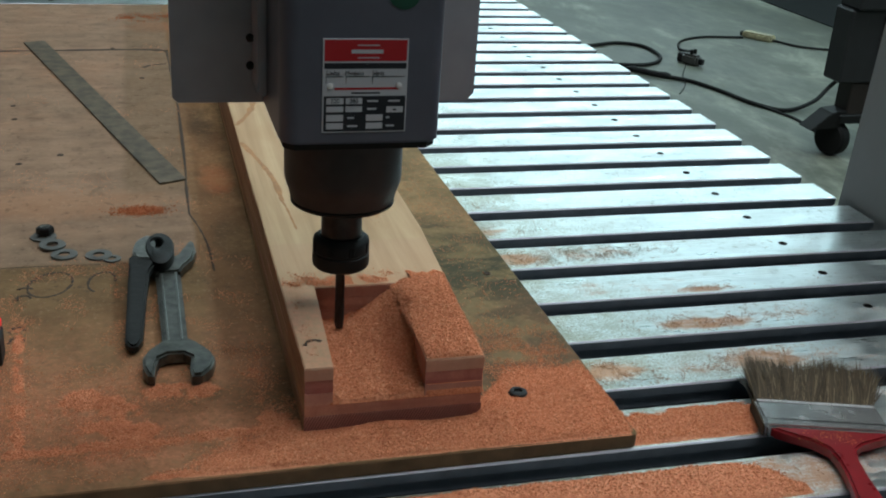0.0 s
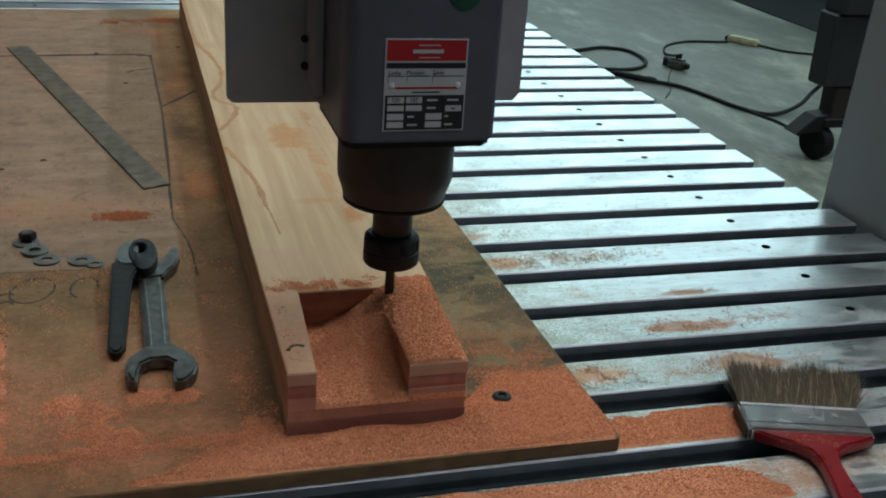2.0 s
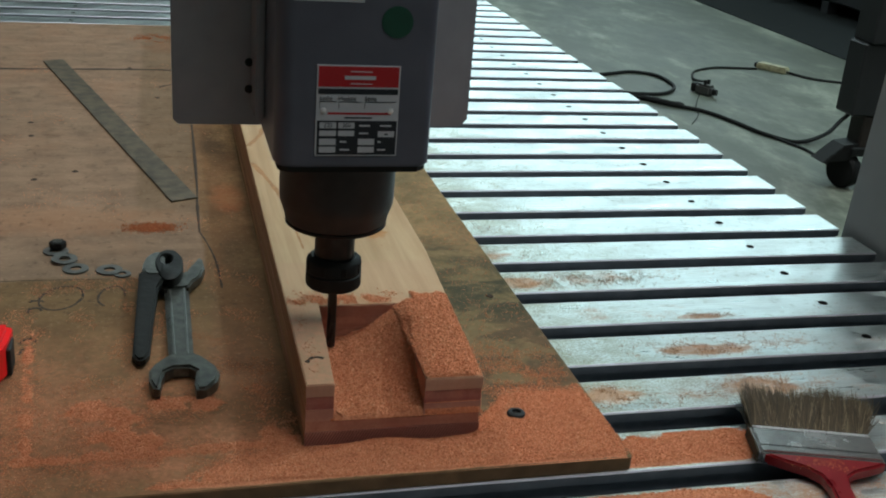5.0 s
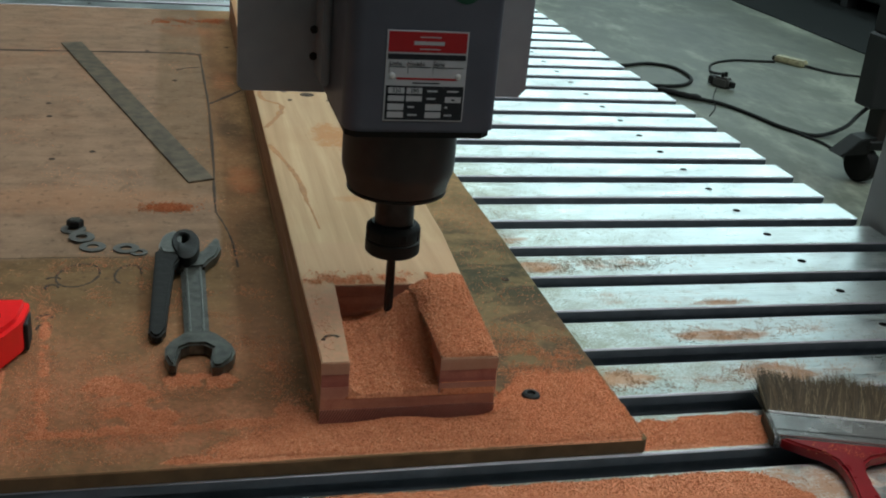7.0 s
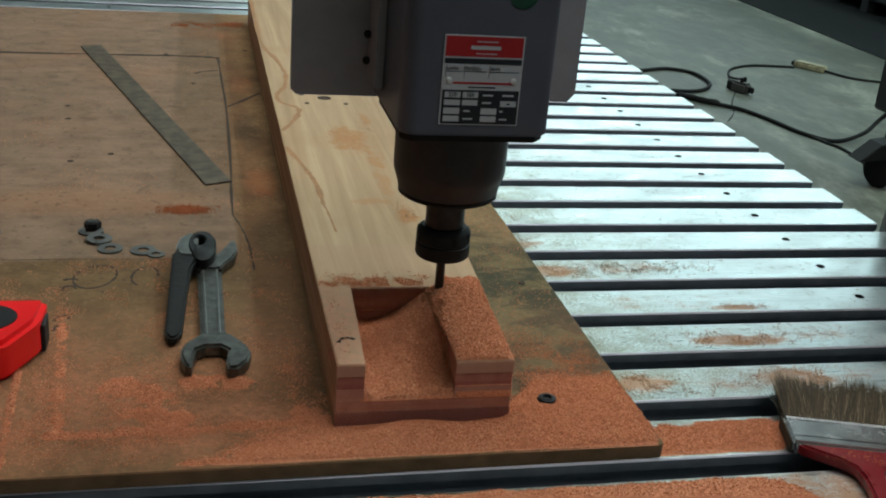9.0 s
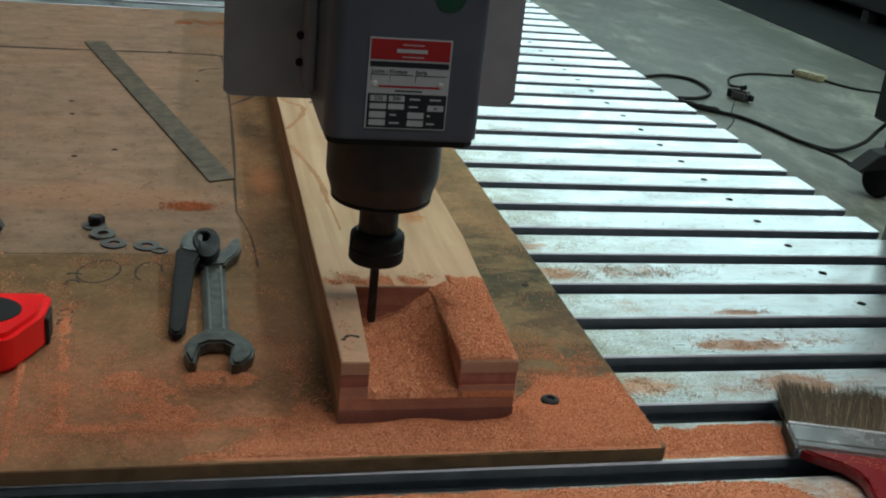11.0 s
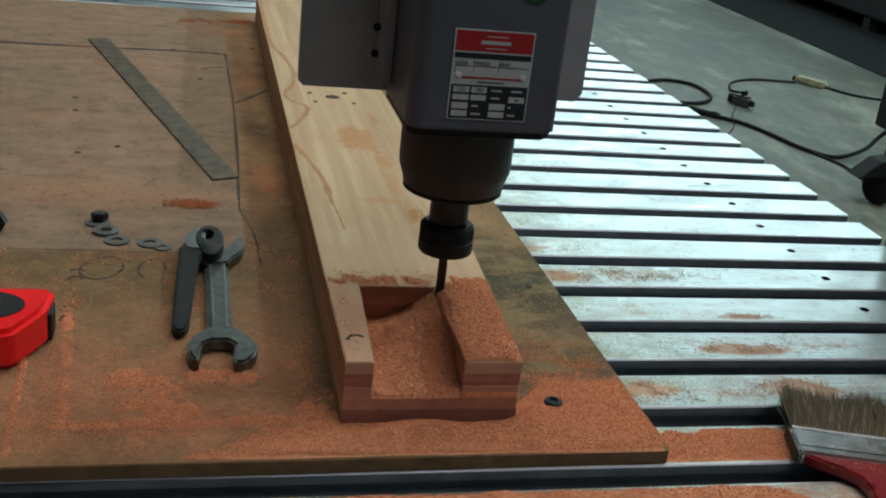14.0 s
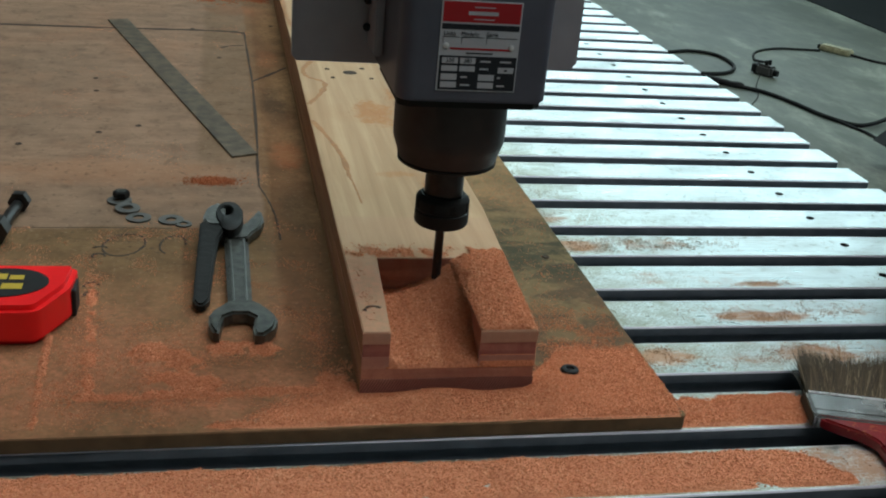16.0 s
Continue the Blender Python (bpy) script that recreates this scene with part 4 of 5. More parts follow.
bolt = thing("machine_bolt", (-0.893, 0.163, BZ), "dark oily machine bolt with a nut, lying on the board", "bolt")
part("shank", tube([(0.006, 0.045, 0.009), (-0.002, -0.035, 0.009)], 0.0055, 12), DARK, bolt, "", True)
part("bolt_head", tube([(0.0075, 0.052, 0.011), (0.0065, 0.042, 0.011)], 0.0105, 6), DARK, bolt)
part("clamp_nut", tube([(-0.002, -0.020, 0.0125), (-0.003, -0.038, 0.0125)], 0.013, 6), DARK, bolt)

# ---- paint brush on the slats ----
brush = thing("paint_brush", (-0.1590, -0.115, 0.0005), "wide paint brush with tan bristles, metal ferrule and dusty red handle", "brush", rz=-15.9)
rnd = random.Random(5)
verts, faces = [], []
for i in range(3800):
    u, w = rnd.uniform(-0.5, 0.5), rnd.uniform(0, 1)
    ln = 0.060 + rnd.uniform(-0.014, 0.006) + 0.004 * math.sin(u * 11) + 0.003 * math.sin(u * 37)
    x0, z0 = u * 0.095, 0.003 + w * 0.009
    x1, z1 = 0.011 + u * 0.104 + rnd.gauss(0, 0.0055) + 0.004 * math.sin(u * 61), 0.001 + w * 0.019 + rnd.uniform(-0.003, 0.004)
    a = Vector((x0, -0.066, z0))
    b = Vector((x1, -0.066 + ln, max(0.0006, z1)))
    k = len(verts)
    t = 0.00045
    mid = (a + b) / 2 + Vector((rnd.uniform(-0.001, 0.001), 0, 0.0015))
    verts += [a + Vector((-t, 0, 0)), a + Vector((t, 0, 0)), mid + Vector((t, 0, 0)), mid + Vector((-t, 0, 0)), b]
    faces += [(k, k + 1, k + 2, k + 3), (k + 3, k + 2, k + 4)]
raw_mesh("bristles", verts, faces, BRISTLE, brush)["kind"] = "stuff"
# dark filler paints the shade in the gaps between strands
part("bristle_core", prism([(-0.047, -0.067), (0.047, -0.067), (0.053, -0.018), (0.04, -0.012), (-0.02, -0.012), (-0.038, -0.018)], 0.002, 0.009, 0.002), plain("bristle_gap_shade", (0.04, 0.028, 0.015), 0.8), brush)
part("ferrule", box(-0.0497, 0.0497, -0.106, -0.064, 0.001, 0.0130, 0.0025, 2), TIN, brush, "scratched metal ferrule", True)
part("grimy_end", box(-0.0512, -0.0499, -0.1045, -0.0655, 0.0018, 0.0122, 0.0004), plain("dark_olive_end", (0.050, 0.038, 0.020), 0.8), brush, "dark olive end of the ferrule")
part("ferrule_seam", box(-0.048, 0.048, -0.0962, -0.0950, 0.0128, 0.0132), DARK, brush)
for i in range(33):
    o = part("crimp", box(-0.0010, 0.0010, -0.0014, 0.0014, 0.0128, 0.0138, 0.0003), SHINE, brush)
    o.matrix_basis = pose(-0.0465 + i * 0.0029, -0.0690, 0, 0, 0, 25)
grip = [(0.0475, -0.1055), (0.0460, -0.1085), (0.034, -0.115), (0.019, -0.122), (0.0105, -0.131), (0.0078, -0.144), (0.0078, -0.165), (0.0105, -0.200), (0.0125, -0.235), (0.0090, -0.262), (0.0030, -0.266)]
part("handle", prism([(-x + 0.002, y) for x, y in grip] + [(x + 0.002, y) for x, y in grip[::-1]], 0.0022, 0.0122, 0.0042), REDL, brush, "dusty dark red lacquered handle", True)

# ---- round the machine ----
column = thing("machine_column", (0.172, 0.30, FLOOR_Z), "grey painted sheet-metal upright beside the slatted table", "machine column")
shell = box(0, 0.42, -0.95, 0, 0.02, 1.44, 0.006, 2)
for v in shell.verts:   # its side leans away from the table
    if v.co.x < 0.05:
        v.co.x += 0.049 * (v.co.z - 0.92) - 0.008
part("panel", shell, PANEL, column)
part("foot", box(-0.004, 0.44, -0.97, 0.01, 0, 0.0199), CARTM, column)

cart = thing("equipment_cabinet", (2.10, 3.0, FLOOR_Z), "dark grey steel machine stand on black castors on the concrete floor", "machine stand")
part("side_box", box(0.0, 0.16, 0.0, 0.125, 0.326, 0.63, 0.008), CARTM, cart)
part("upper_box", box(0.012, 0.5, -0.02, 0.12, 0.6305, 1.25, 0.008), CARTM, cart)
part("post", box(0.075, 0.30, 0.012, 0.11, 0.155, 0.3255, 0.006), plain("brown_painted_steel", (0.030, 0.021, 0.018), 0.6), cart)
part("front_panel", box(0.161, 0.5, -0.01, 0.115, 0.326, 0.63, 0.004), plain("dark_brown_panel", (0.022, 0.015, 0.014), 0.6), cart)
part("base_bar", box(0.04, 0.5, 0.0, 0.115, 0.15, 0.19, 0.006), BLACK, cart)
part("kick_bracket", prism([(-0.11, 0.0), (0.03, 0.01), (0.05, 0.085), (-0.02, 0.075)], -0.05, 0.05, 0.004), BLACK, cart).matrix_basis = pose(0.03, 0.06, 0.12, 90, 0, 0)
for cx in (0.06, 0.42):
    w = part("castor", lathe([(0.02, -0.03), (0.066, -0.03), (0.075, -0.02), (0.075, 0.02), (0.066, 0.03), (0.02, 0.03)], 28), CASTM, cart, "black rubber castor wheel", True)
    w.matrix_basis = pose(cx, 0.055, 0.0755, 0, 90, 20)

# thin dark sheet stands in for the shaded floor round the far machine
mat = tagged(part("floor_mat", box(3.86, 7.0, 3.5, 11.0, FLOOR_Z + 0.0005, FLOOR_Z + 0.008, 0.003), plain("dark_floor_shade", (0.014, 0.016, 0.016), 0.9, 0.0, 0.3, 5, 0.15, 0.1)), "large dark sheet that paints shade onto the concrete floor", "mat")
machine = thing("workshop_machine", (4.85, 7.0, FLOOR_Z + 0.008), "large dark machine standing on feet on the far dark sheet", "machine")
part("machine_body", box(0, 2.1, -3.2, 3.9, 0.10, 1.5, 0.02), CARTM, machine)
for fx in (0.06, 1.9):
    for fy in (-2.9, -1.2, 0.5, 2.2, 3.7):
        part("foot", box(fx - 0.05, fx + 0.05, fy - 0.05, fy + 0.05, 0, 0.0995), CARTM, machine)

def cable(name, ctrl, r, label):
    z = FLOOR_Z + r * 0.9
    return tagged(part(name, tube(curve_points([(x, y, z + h) for x, y, h in ctrl], 8), r, 10), CASTM, None, "", True), label, "cable")


cable("power_cable", [(1.75, 5.0, 0), (1.905, 5.06, 0), (2.055, 5.115, 0), (2.183, 5.03, 0), (2.185, 4.80, 0), (2.09, 4.64, 0), (1.95, 4.58, 0.0), (1.70, 4.62, 0)], 0.0105, "thick black power cable looped on the concrete floor")
cable("power_cable", [(1.55, 4.75, 0), (1.859, 4.487, 0), (1.961, 4.36, 0), (2.093, 4.24, 0), (2.165, 4.045, 0), (2.222, 3.81, 0), (2.329, 3.68, 0), (2.50, 3.72, 0.03), (2.60, 3.76, 0.09), (2.66, 3.70, 0.2)], 0.0105, "thick black power cable lying across the concrete floor")
cable("thin_cable", [(2.20, 4.50, 0.03), (2.10, 4.33, 0.012), (2.04, 4.18, 0), (1.93, 4.02, 0)], 0.003, "thin dark cable on the concrete floor")
cable("thin_cable", [(2.235, 3.78, 0.004), (2.27, 3.68, 0), (2.30, 3.56, 0), (2.29, 3.40, 0), (2.26, 3.25, 0)], 0.007, "thin dark cable on the concrete floor")
cable("extension_cable", [(2.345, 4.70, 0.05), (2.375, 4.84, 0.02), (2.40, 4.98, 0), (2.505, 5.17, 0), (2.69, 5.285, 0), (2.852, 5.29, 0), (2.99, 5.28, 0)], 0.0075, "black extension cable on the concrete floor")
cable("extension_cable", [(3.135, 5.185, 0.006), (3.25, 5.02, 0), (3.45, 4.93, 0), (3.75, 4.85, 0)], 0.0075, "black extension cable on the concrete floor")
tagged(part("cable_joint", tube(curve_points([(1.86, 4.49, FLOOR_Z + 0.015), (1.95, 4.38, FLOOR_Z + 0.016), (2.02, 4.315, FLOOR_Z + 0.015)], 5), [0.012, 0.016, 0.014, 0.017, 0.014, 0.016, 0.014, 0.016, 0.019, 0.017, 0.011], 10), BLACK, None, "", True), "taped black joint in the power cable on the floor", "cable joint")
plug = thing("power_plug", (2.30, 4.62, FLOOR_Z), "dark worn power plug lying on the floor", "plug", rz=-65)
part("plug_body", box(-0.075, 0.06, -0.038, 0.038, 0.0, 0.075, 0.016, 2), plain("worn_grey_rubber", (0.07, 0.07, 0.065), 0.6), plug, "", True)
part("plug_face", box(-0.115, -0.0755, -0.032, 0.032, 0.006, 0.066, 0.008), BLACK, plug)
for py in (-0.018, 0.018):
    part("prong", box(-0.012, 0.012, py - 0.005, py + 0.005, 0.0745, 0.108, 0.002), BLACK, plug)
part("cable_gland", box(0.0605, 0.095, -0.018, 0.018, 0.015, 0.055, 0.006), CASTM, plug)
plug.scale = (0.8, 0.8, 0.8)
adapter = thing("cable_socket", (3.09, 5.26, FLOOR_Z), "yellowed in-line socket block on the extension cable", "socket block", rz=-58)
part("block", box(-0.14, 0.14, -0.05, 0.05, 0.0, 0.055, 0.012, 2), IVORY, adapter, "", True)
adapter.scale = (0.72, 0.72, 0.72)
part("end_cap", box(-0.17, -0.1405, -0.03, 0.03, 0.008, 0.045, 0.006), CASTM, adapter)

# ---- sawdust ----


def ground_chips(name, spots, label, seed, size=0.0011, material=None):
    """Loose chips as tiny four-sided splinters; spots: (count, x, y, z, angle) from a sampler."""
    rnd = np.random.default_rng(seed)
    P = np.array(spots)
    n = len(P)
    s = size * rnd.uniform(0.45, 1.5, (n, 1, 1))
    base = np.array([(-1, -0.6, 0), (1, -0.5, 0), (0.1, 0.9, 0.1), (0, 0, 0.75)])
    pts = base[None] * s * np.stack([rnd.uniform(0.7, 1.6, n), rnd.uniform(0.4, 1.0, n), rnd.uniform(0.4, 1.0, n)], 1)[:, None, :]
    a = rnd.uniform(0, 2 * np.pi, n)
    c, si = np.cos(a)[:, None], np.sin(a)[:, None]
    out = np.stack([pts[..., 0] * c - pts[..., 1] * si, pts[..., 0] * si + pts[..., 1] * c, pts[..., 2] + rnd.uniform(-0.2, 0.5, (n, 1)) * pts[..., 0]], -1) + P[:, None, :]
    k = np.arange(n)[:, None] * 4
    faces = np.concatenate([k + np.array([[0, 2, 1]]), k + np.array([[0, 1, 3]]), k + np.array([[1, 2, 3]]), k + np.array([[2, 0, 3]])], 0)
    ob = raw_mesh(name, out.reshape(-1, 3).tolist(), faces.tolist(), material or CHIP)
    return tagged(ob, label, "sawdust", kind="stuff")


def nz(x, y, f, s=0.0):
    return noise.noise((x * f + s, y * f - s, s * 1.7))


def heap(name, x0, x1, y0, y1, step, height, base, label, chip_n, seed, size=0.0011):
    """A bank of sawdust: a surface where height(x, y) is above nothing, with loose chips strewn over it."""
    nx, ny = int((x1 - x0) / step) + 1, int((y1 - y0) / step) + 1
    H = [[height(x0 + i * step, y0 + j * step) for i in range(nx)] for j in range(ny)]
    verts, index, faces = [], {}, []
    for j in range(ny):
        for i in range(nx):
            near = max(H[jj][ii] for jj in range(max(0, j - 1), min(ny, j + 2)) for ii in range(max(0, i - 1), min(nx, i + 2)))
            if near > 0:
                index[i, j] = len(verts)
                x, y = x0 + i * step, y0 + j * step
                h = H[j][i]
                verts.append((x, y, base + (h + 0.0005 * nz(x, y, 700, seed) if h > 0 else -0.0004)))
    for j in range(ny - 1):
        for i in range(nx - 1):
            q = [(i, j), (i + 1, j), (i + 1, j + 1), (i, j + 1)]
            if all(k in index for k in q):
                faces.append([index[k] for k in q])
    ob = tagged(raw_mesh(name, verts, faces, HEAP), label, "sawdust", kind="stuff")
    ob.data.shade_smooth()
    rnd = random.Random(seed)
    spots = []
    tries = 0
    while len(spots) < chip_n and tries < chip_n * 12:
        tries += 1
        x, y = rnd.uniform(x0, x1), rnd.uniform(y0, y1)
        h = height(x, y)
        if y < -0.1935 and name == "sawdust_bank":
            continue
        if h > -0.0006 + rnd.random() * 0.0006 and (h > 0 or rnd.random() < 0.5):
            spots.append((x, y, base + max(h, 0) + 0.0001))
    ground_chips(name + "_chips", spots, label, seed + 1, size)
    return ob


def front_bank(x, y):
    """Along the board's near edge, banked against the workpiece's end."""
    edge = -0.1945 if x > -0.62 else -0.196
    if y < edge - 0.0 or x > -0.3435:
        return -1
    far = -0.150 + 0.012 * nz(x, y, 18, 3) + (0.06 * min(1, max(0, (x + 0.46) / 0.05)) if x > -0.46 else 0) - (0.018 * min(1, max(0, (-0.60 - x) / 0.1)))
    out = min(1, max(0, (-0.61 - x) / 0.14))
    far -= out * (0.018 + 0.022 * nz(x, y, 25, 9))
    h = 0.0022 + 0.0018 * nz(x, y, 45, 1) + 0.0008 * nz(x, y, 160, 2)
    if WX0 - 0.01 < x < WX1 + 0.02:
        h += 0.0095 * max(0, 1 - abs(y + 0.158) / 0.030) * min(1, (x - WX0 + 0.01) / 0.05)
    h *= min(1.0, max(-0.2, (far - y) / 0.03 + 0.1)) * min(1, (y - edge) / 0.004 + 0.1)
    h -= 0.0017 * min(1, max(0, (-0.64 - x) / 0.10))
    if WX0 < x < WX1 and y > WY0:
        return -1
    return h - 0.0002


heap("sawdust_bank", -0.90, -0.343, -0.1965, -0.05, 0.0028, front_bank, BZ, "orange-red sawdust banked along the board's edge", 52000, 21, 0.00085)


def ridges(x, y):
    """Old outlines swept into low ridges, and loose lumps round the tools."""
    def near(ax, ay, bx, by, w):
        t = max(0, min(1, ((x - ax) * (bx - ax) + (y - ay) * (by - ay)) / ((bx - ax) ** 2 + (by - ay) ** 2)))
        return math.exp(-((x - ax - t * (bx - ax)) ** 2 + (y - ay - t * (by - ay)) ** 2) / w ** 2)
    h = 0.0014 * near(-0.803, 0.08, -0.786, -0.146, 0.0045) + 0.0023 * near(-0.790, -0.148, -0.600, -0.145, 0.005) + 0.0026 * near(-0.745, -0.085, -0.715, -0.100, 0.013)
    h += 0.0022 * near(-0.69, -0.078, -0.655, -0.080, 0.010) + 0.0020 * near(-0.735, -0.125, -0.700, -0.135, 0.012) + 0.0016 * near(-0.825, -0.05, -0.819, -0.18, 0.003) + 0.0018 * near(-0.606, -0.13, -0.596, -0.148, 0.012)
    return 1.45 * h * (0.7 + 1.2 * nz(x, y, 48, 4) + 0.7 * nz(x, y, 150, 5)) - 0.0011


heap("board_sawdust", -0.85, -0.5895, -0.19, 0.10, 0.0025, ridges, BZ, "pinkish sawdust ridges and lumps on the board", 16000, 71, 0.0009)


def side_x(y):
    """The workpiece's far side at y."""
    return WX1 + 0.013 * min(1, (y - WY0) / 0.253) - 0.0005


def pocket_fill(x, y):
    """In the pocket and over its side wall: thin in front, heaped up at the far right."""
    wall = PX1 + 0.001
    if y < WY0 + 0.0015 or x < PX0 - 0.0035 + 0.0070 * min(1, (y - WY0) / 0.133) or x > side_x(y) or y > 0.004:
        return -1
    lump = 0.0016 * nz(x, y, 70, 5) + 0.0010 * nz(x, y, 190, 6)
    talus = 0.013 * max(0.0, 1 - (wall - x) / 0.016) ** 2 * (0.8 + 0.9 * nz(x, y, 60, 11)) * min(1, max(0, (y - WY0) / 0.03)) * min(1, max(0, (-0.064 - y) / 0.025)) if x < wall else 0.0
    talus += 0.006 * max(0.0, 1 - (x - PX0) / 0.010) ** 2
    floor_z = talus + 0.0018 + 0.0012 * nz(x, y, 45, 7) + 0.0016 * max(0, nz(x, y, 110, 12)) + 0.003 * max(0, min(1, (x + 0.54) / 0.04))
    u = max(0, min(1.12, (x + 0.563 + 0.004 * nz(x, y, 40, 8)) / 0.074))
    v = max(0, min(1, (y + 0.118 + 0.008 * nz(x, y, 30, 9)) / 0.072))
    slope = floor_z + 0.0330 * u ** 2.0 * v * v * (3 - 2 * v) - 0.005 * max(0, (y + 0.045) / 0.025)
    rim = WZ - PZ
    if x > wall:
        if y > PY1 and x < -0.478:
            return -1
        top = rim + 0.0030 + 0.0045 * math.exp(-((x + 0.483) / 0.016) ** 2 - ((y + 0.048) / 0.030) ** 2)
        lim = min(1, (side_x(y) - x) / 0.008, (x - wall) / 0.006 + 0.25, (y - WY0) / 0.004, (0.0 - y + 0.012 * nz(x, 0, 90, 4)) / 0.014)
        if x > -0.482 or y < -0.070:
            return rim + (top - rim + lump) * lim - 0.0003 if lim > 0 else -1
        return min(top, slope + 0.002) + lump
    if y > PY1 - 0.001:
        return -1
    return max(floor_z, slope + lump)


heap("pocket_sawdust", PX0 - 0.004, WX1 + 0.008, WY0, 0.004, 0.0018, pocket_fill, PZ, "orange-red sawdust heaped in and beside the milled pocket", 36000, 31, 0.0010)


def slat_dust(y0, y1, x0, x1, amount, seed):
    def h(x, y):
        if not y0 + 0.0058 < y < y1 - 0.006:
            return -1
        e = min(1, (x - x0) / 0.03, (x1 - x) / 0.06, 1.4 * (y1 - 0.010 - y) / 0.02 if y0 > -0.25 else 1)
        return (0.0012 * amount + 0.0028 * nz(x, y, 28, seed) + 0.0012 * nz(x, y, 90, seed + 2)) * 1.0 + 0.0016 * (e - 1)
    return h


def slat_y(k):
    return slat_at(k) + NEAR, slat_at(k) + NEAR + SLAT_W


for n, (k, x0, x1, am, cn) in enumerate(((-3, -1.3, -0.235, 1.7, 36000), (-2, -0.36, -0.205, 1.5, 12000))):
    a, b = slat_y(k)
    heap("slat_sawdust", x0, x1, a, b, 0.003, slat_dust(a, b, x0, x1, am, 50 + n * 7), 0.0, "orange-red sawdust strewn over an aluminium slat", cn, 60 + n, 0.0008)

# fine scatter on slats, board and workpiece
rnd = random.Random(77)


def scatter(n, x0, x1, y0, y1, z, f, thr, seed, ok=None):
    out = []
    while len(out) < n:
        x, y = rnd.uniform(x0, x1), rnd.uniform(y0, y1)
        if nz(x, y, f, seed) > thr + rnd.uniform(-0.15, 0.25) and (ok is None or ok(x, y)):
            out.append((x, y, z))
    return out


def on_slat(x, y):
    return any(slat_at(k) + NEAR + 0.003 < y < slat_at(k) + NEAR + SLAT_W - 0.003 for k in range(-4, 14))


def puff(n, cx, cy, sx, sy, z, f=60, thr=-0.1, seed=1, ok=None):
    """Chips round a middle, thinning outwards in clumps."""
    out = []
    while len(out) < n:
        x, y = rnd.gauss(cx, sx), rnd.gauss(cy, sy)
        if nz(x, y, f, seed) > thr + rnd.uniform(-0.2, 0.2) and (ok is None or ok(x, y)):
            out.append((x, y, z))
    return out


ALUDUST = (puff(1350, -0.185, -0.008, 0.040, 0.009, 0.0002, 55, 0.0, 3, on_slat) + puff(315, -0.11, 0.000, 0.03, 0.010, 0.0002, 70, 0.0, 4, on_slat)
           + puff(1530, -0.165, -0.083, 0.033, 0.013, 0.0002, 50, -0.05, 5, on_slat) + puff(990, -0.315, -0.083, 0.016, 0.010, 0.0002, 55, -0.1, 6, on_slat)
           + puff(405, -0.25, -0.10, 0.05, 0.01, 0.0002, 60, 0.1, 7, on_slat) + puff(495, -0.155, 0.062, 0.022, 0.004, 0.0002, 60, 0.0, 8, on_slat)
           + puff(1170, -0.30, 0.155, 0.030, 0.012, 0.0002, 60, -0.1, 9, on_slat) + puff(810, -0.22, 0.160, 0.05, 0.012, 0.0002, 70, 0.1, 10, on_slat)
           + puff(405, -0.32, 0.235, 0.03, 0.014, 0.0002, 60, 0.0, 11, on_slat) + puff(315, -0.335, 0.31, 0.03, 0.02, 0.0002, 60, 0.0, 12, on_slat)
           + scatter(900, -0.343, 0.05, -0.2, 0.9, 0.0002, 8, 0.2, 5, on_slat) + puff(1350, -0.12, -0.245, 0.06, 0.012, 0.0002, 40, -0.1, 13, on_slat))
ground_chips("slat_dust", ALUDUST, "fine sawdust specks on the aluminium slats", 81, 0.00055, FINE)
CRUMBS = [q for k in range(0, 12) for q in puff(120 if k < 2 else 330, -0.345, slat_at(k), 0.08, 0.022, 0.0002, 45, 0.0, 20 + k, lambda x, y: x > -0.342 and on_slat(x, y))]
ground_chips("slat_crumbs", CRUMBS + puff(1300, -0.25, slat_at(2), 0.06, 0.014, 0.0002, 60, 0.0, 41, on_slat), "olive-brown crumbs on the aluminium slats beside the board", 82, 0.0006, plain("olive_brown_crumbs", (0.34, 0.29, 0.18), 0.9, 0.0, 0.5, 90))
RIDGE = lambda n, ax, ay, bx, by, sp, seed: [p for p in (lambda: [(ax + (bx - ax) * u + rnd.gauss(0, sp), ay + (by - ay) * u + rnd.gauss(0, sp), BZ + 0.0002) for u in [rnd.random() for _ in range(n)]])() if nz(p[0], p[1], 35, seed) > rnd.uniform(-0.45, 0.15)]
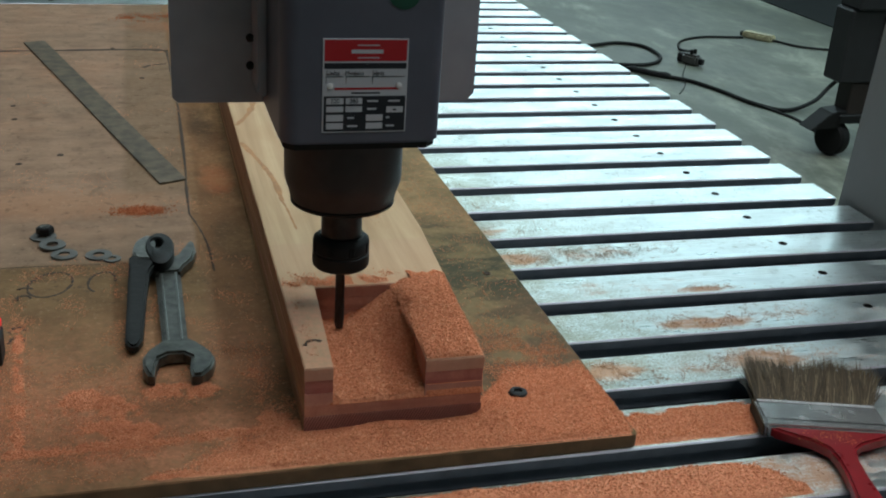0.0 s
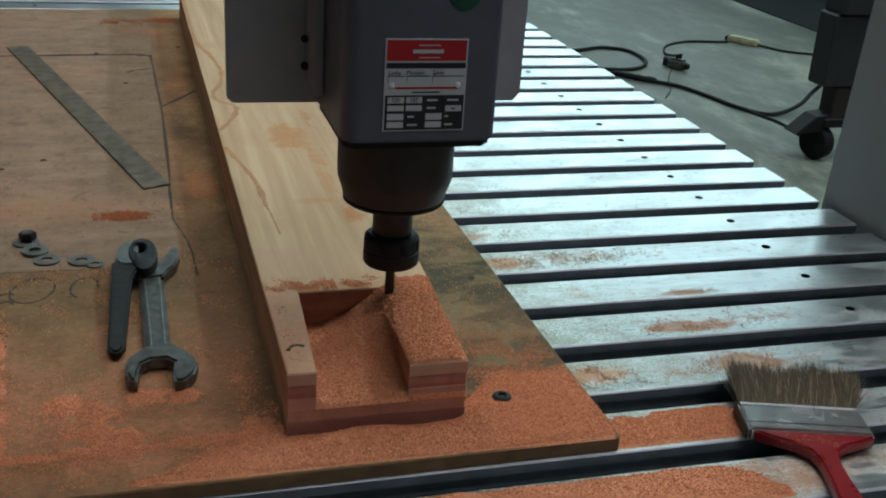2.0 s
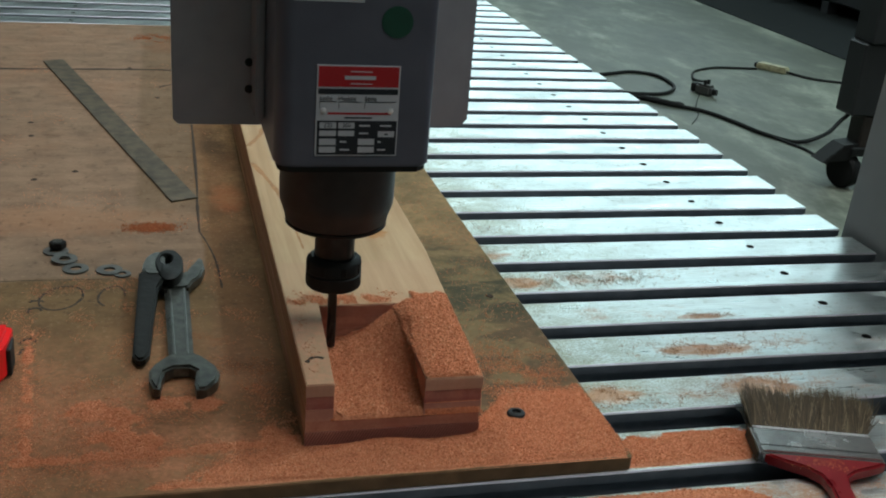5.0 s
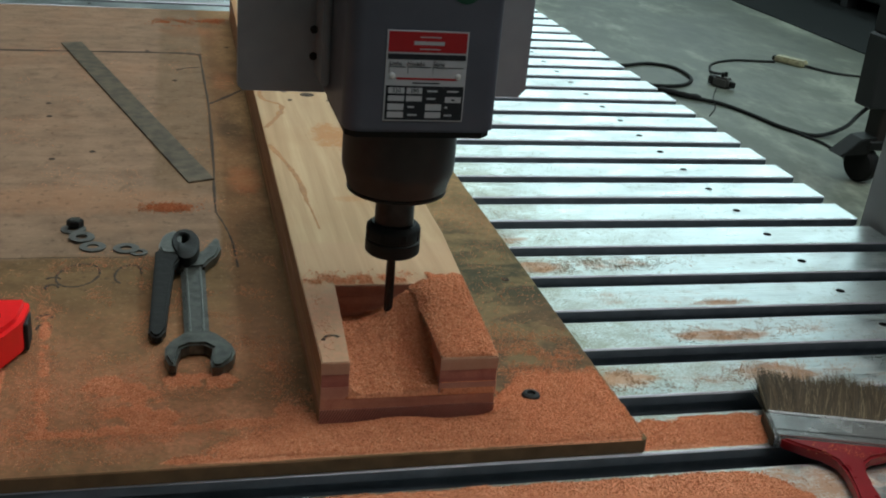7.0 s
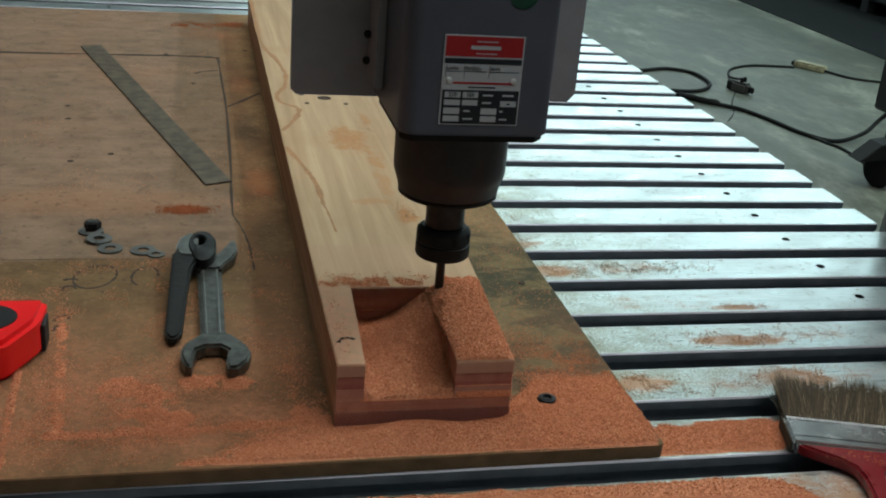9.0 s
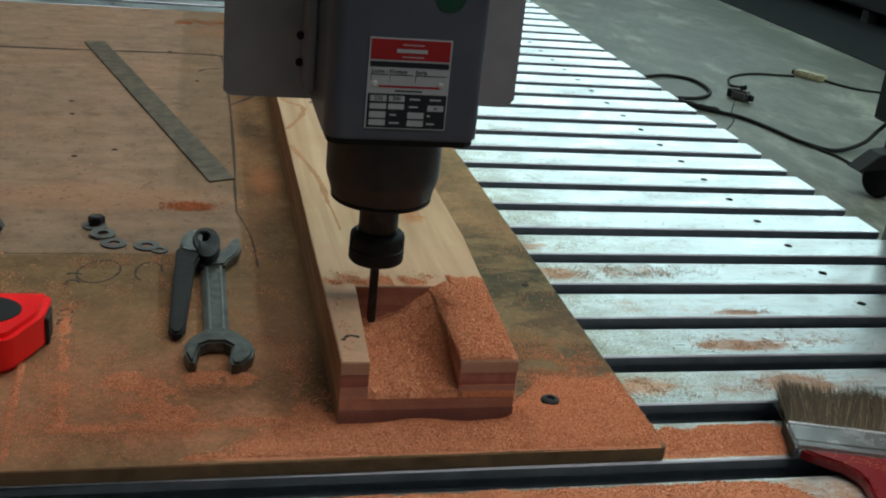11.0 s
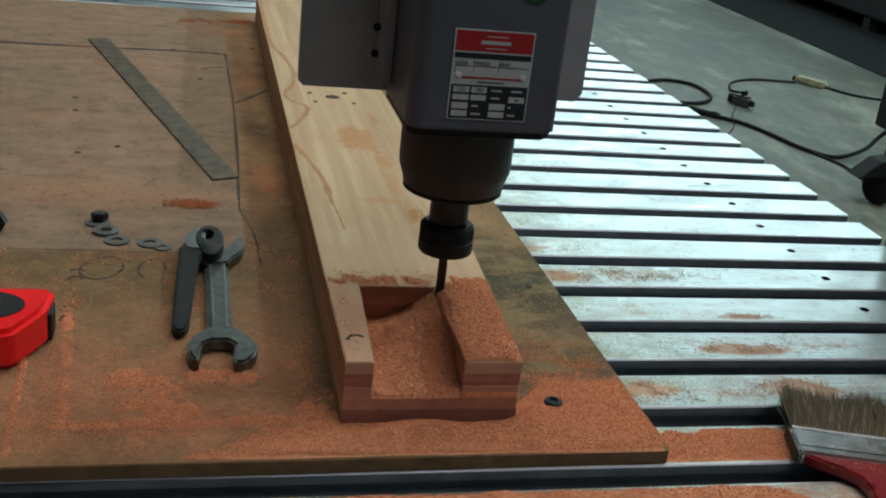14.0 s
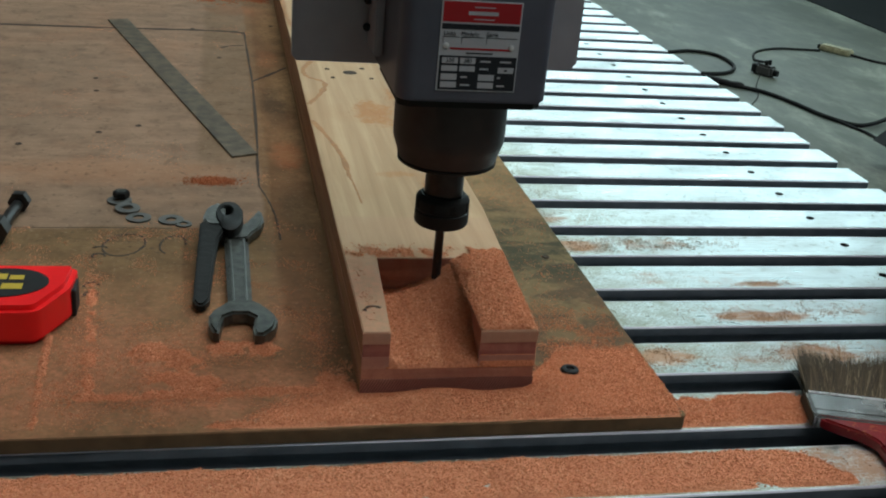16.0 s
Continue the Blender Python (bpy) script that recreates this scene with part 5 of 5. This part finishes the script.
BOARDDUST = (RIDGE(1500, -0.803, 0.08, -0.786, -0.146, 0.0045, 3) + RIDGE(3200, -0.790, -0.149, -0.600, -0.146, 0.0035, 4) + RIDGE(900, -0.825, 0.0, -0.819, -0.188, 0.0020, 5) + RIDGE(1600, -0.75, -0.12, -0.62, -0.150, 0.006, 6) + scatter(9000, -0.93, -0.595, -0.19, 0.17, BZ + 0.0002, 30, 0.15, 7) + puff(2200, -0.725, -0.09, 0.035, 0.018, BZ + 0.0002, 45, -0.1, 8)
             + puff(2500, -0.80, -0.11, 0.012, 0.05, BZ + 0.0002, 50, -0.1, 9) + puff(3000, -0.70, -0.155, 0.07, 0.008, BZ + 0.0002, 40, -0.1, 10)
             + puff(4200, -0.40, -0.06, 0.04, 0.035, BZ + 0.0002, 40, -0.1, 11, lambda x, y: WX1 + 0.006 < x < -0.346)
             + scatter(2200, WX1 + 0.015, -0.346, 0.0, 0.45, BZ + 0.0002, 18, -0.1, 12) + scatter(2500, -1.0, -0.6, 0.15, 1.1, BZ + 0.0002, 14, 0.3, 13)
             + puff(1500, -0.61, -0.10, 0.006, 0.05, BZ + 0.0002, 40, -0.1, 15, lambda x, y: x < WX0 - 0.001))
ground_chips("board_dust", [p for p in BOARDDUST if p[1] > -0.193], "fine sawdust strewn over the board", 83, 0.0006)
ground_chips("small_pile", puff(1700, -0.700, 0.304, 0.0125, 0.0065, BZ + 0.0004, 60, -0.9, 11) + puff(1500, -0.62, 1.325, 0.02, 0.012, BZ + 0.0004, 40, -0.1, 12) + puff(900, -0.695, 1.30, 0.018, 0.016, BZ + 0.0004, 40, -0.1, 14), "small red sawdust piles on the board", 85, 0.0010, REDCHIP)
WORKDUST = (puff(2600, -0.535, -0.010, 0.035, 0.0075, WZ + 0.0002, 70, 0.0, 13, lambda x, y: PY1 + 0.002 < y and WX0 + 0.002 < x < WX1) + puff(120, -0.579, -0.08, 0.003, 0.05, WZ + 0.0002, 60, 0.0, 14, lambda x, y: x < PX0 - 0.003 and y > WY0))
ground_chips("workpiece_dust", WORKDUST, "fine sawdust on the workpiece's planed top", 87, 0.0007)
TANDUST = (puff(160, -0.505, 0.40, 0.016, 0.04, WZ + 0.0002, 40, -0.05, 15) + puff(350, -0.482, 0.155, 0.006, 0.018, WZ + 0.0002, 40, -0.2, 16) + puff(200, -0.475, 0.47, 0.006, 0.02, WZ + 0.0002, 40, -0.2, 17))
ground_chips("workpiece_dust", TANDUST, "thin tan dust smears on the workpiece's planed top", 88, 0.0006, FINE)


HANDLEDUST = [tuple(pose(-0.1590, -0.115, 0.0005, 0, 0, -15.9) @ Vector((rnd.gauss(0, 0.013), rnd.uniform(-0.126, -0.108), 0.0124))) for _ in range(150)]
ground_chips("brush_dust", [p for p in HANDLEDUST if nz(p[0], p[1], 90, 3) > -0.1], "pale dust specks on the brush handle", 91, 0.0007)


# ---- what moves ----
SPINDLE_PATH = [   # time, x, y, z: the cutter rides over a crown from side to side
    (0, -0.5457, -0.0450, -0.0030),
    (0.5, -0.5329, -0.0450, 0.0016),
    (1, -0.5182, -0.0450, 0.0052),
    (1.5, -0.5041, -0.0450, 0.0065),
    (2, -0.4911, -0.0450, 0.0001),
    (2.5, -0.4899, -0.0450, -0.0030),
    (3, -0.4982, -0.0450, 0.0062),
    (3.5, -0.5127, -0.0450, 0.0061),
    (4.2, -0.5335, -0.0446, 0.0010),
    (4.8, -0.5510, -0.0430, -0.0040),
    (5.2, -0.5560, -0.0385, -0.0056),
    (5.6, -0.5555, -0.0355, -0.0056),
    (6, -0.5459, -0.0352, -0.0046),
    (6.5, -0.5321, -0.0352, -0.0015),
    (7, -0.5185, -0.0352, 0.0028),
    (7.5, -0.5034, -0.0352, 0.0053),
    (8, -0.4893, -0.0352, 0.0012),
    (8.5, -0.4835, -0.0352, -0.0046),
    (9, -0.4899, -0.0352, 0.0022),
    (9.5, -0.5031, -0.0352, 0.0056),
    (10.2, -0.5240, -0.0348, 0.0020),
    (10.8, -0.5420, -0.0345, -0.0020),
    (11.3, -0.5560, -0.0340, -0.0052),
    (11.7, -0.5562, -0.0336, -0.0054),
    (12, -0.5534, -0.0335, -0.0043),
    (12.5, -0.5380, -0.0335, -0.0017),
    (13, -0.5251, -0.0335, 0.0020),
    (13.5, -0.5106, -0.0335, 0.0049),
    (14, -0.4959, -0.0335, 0.0051),
    (14.5, -0.4856, -0.0335, -0.0048),
    (15, -0.4859, -0.0335, -0.0025),
    (15.5, -0.4962, -0.0335, 0.0068),
    (16, -0.5124, -0.0335, 0.0044),
]


def motions():
    walk(spindle, [(t, pose(x, y, z)) for t, x, y, z in SPINDLE_PATH])


motions()
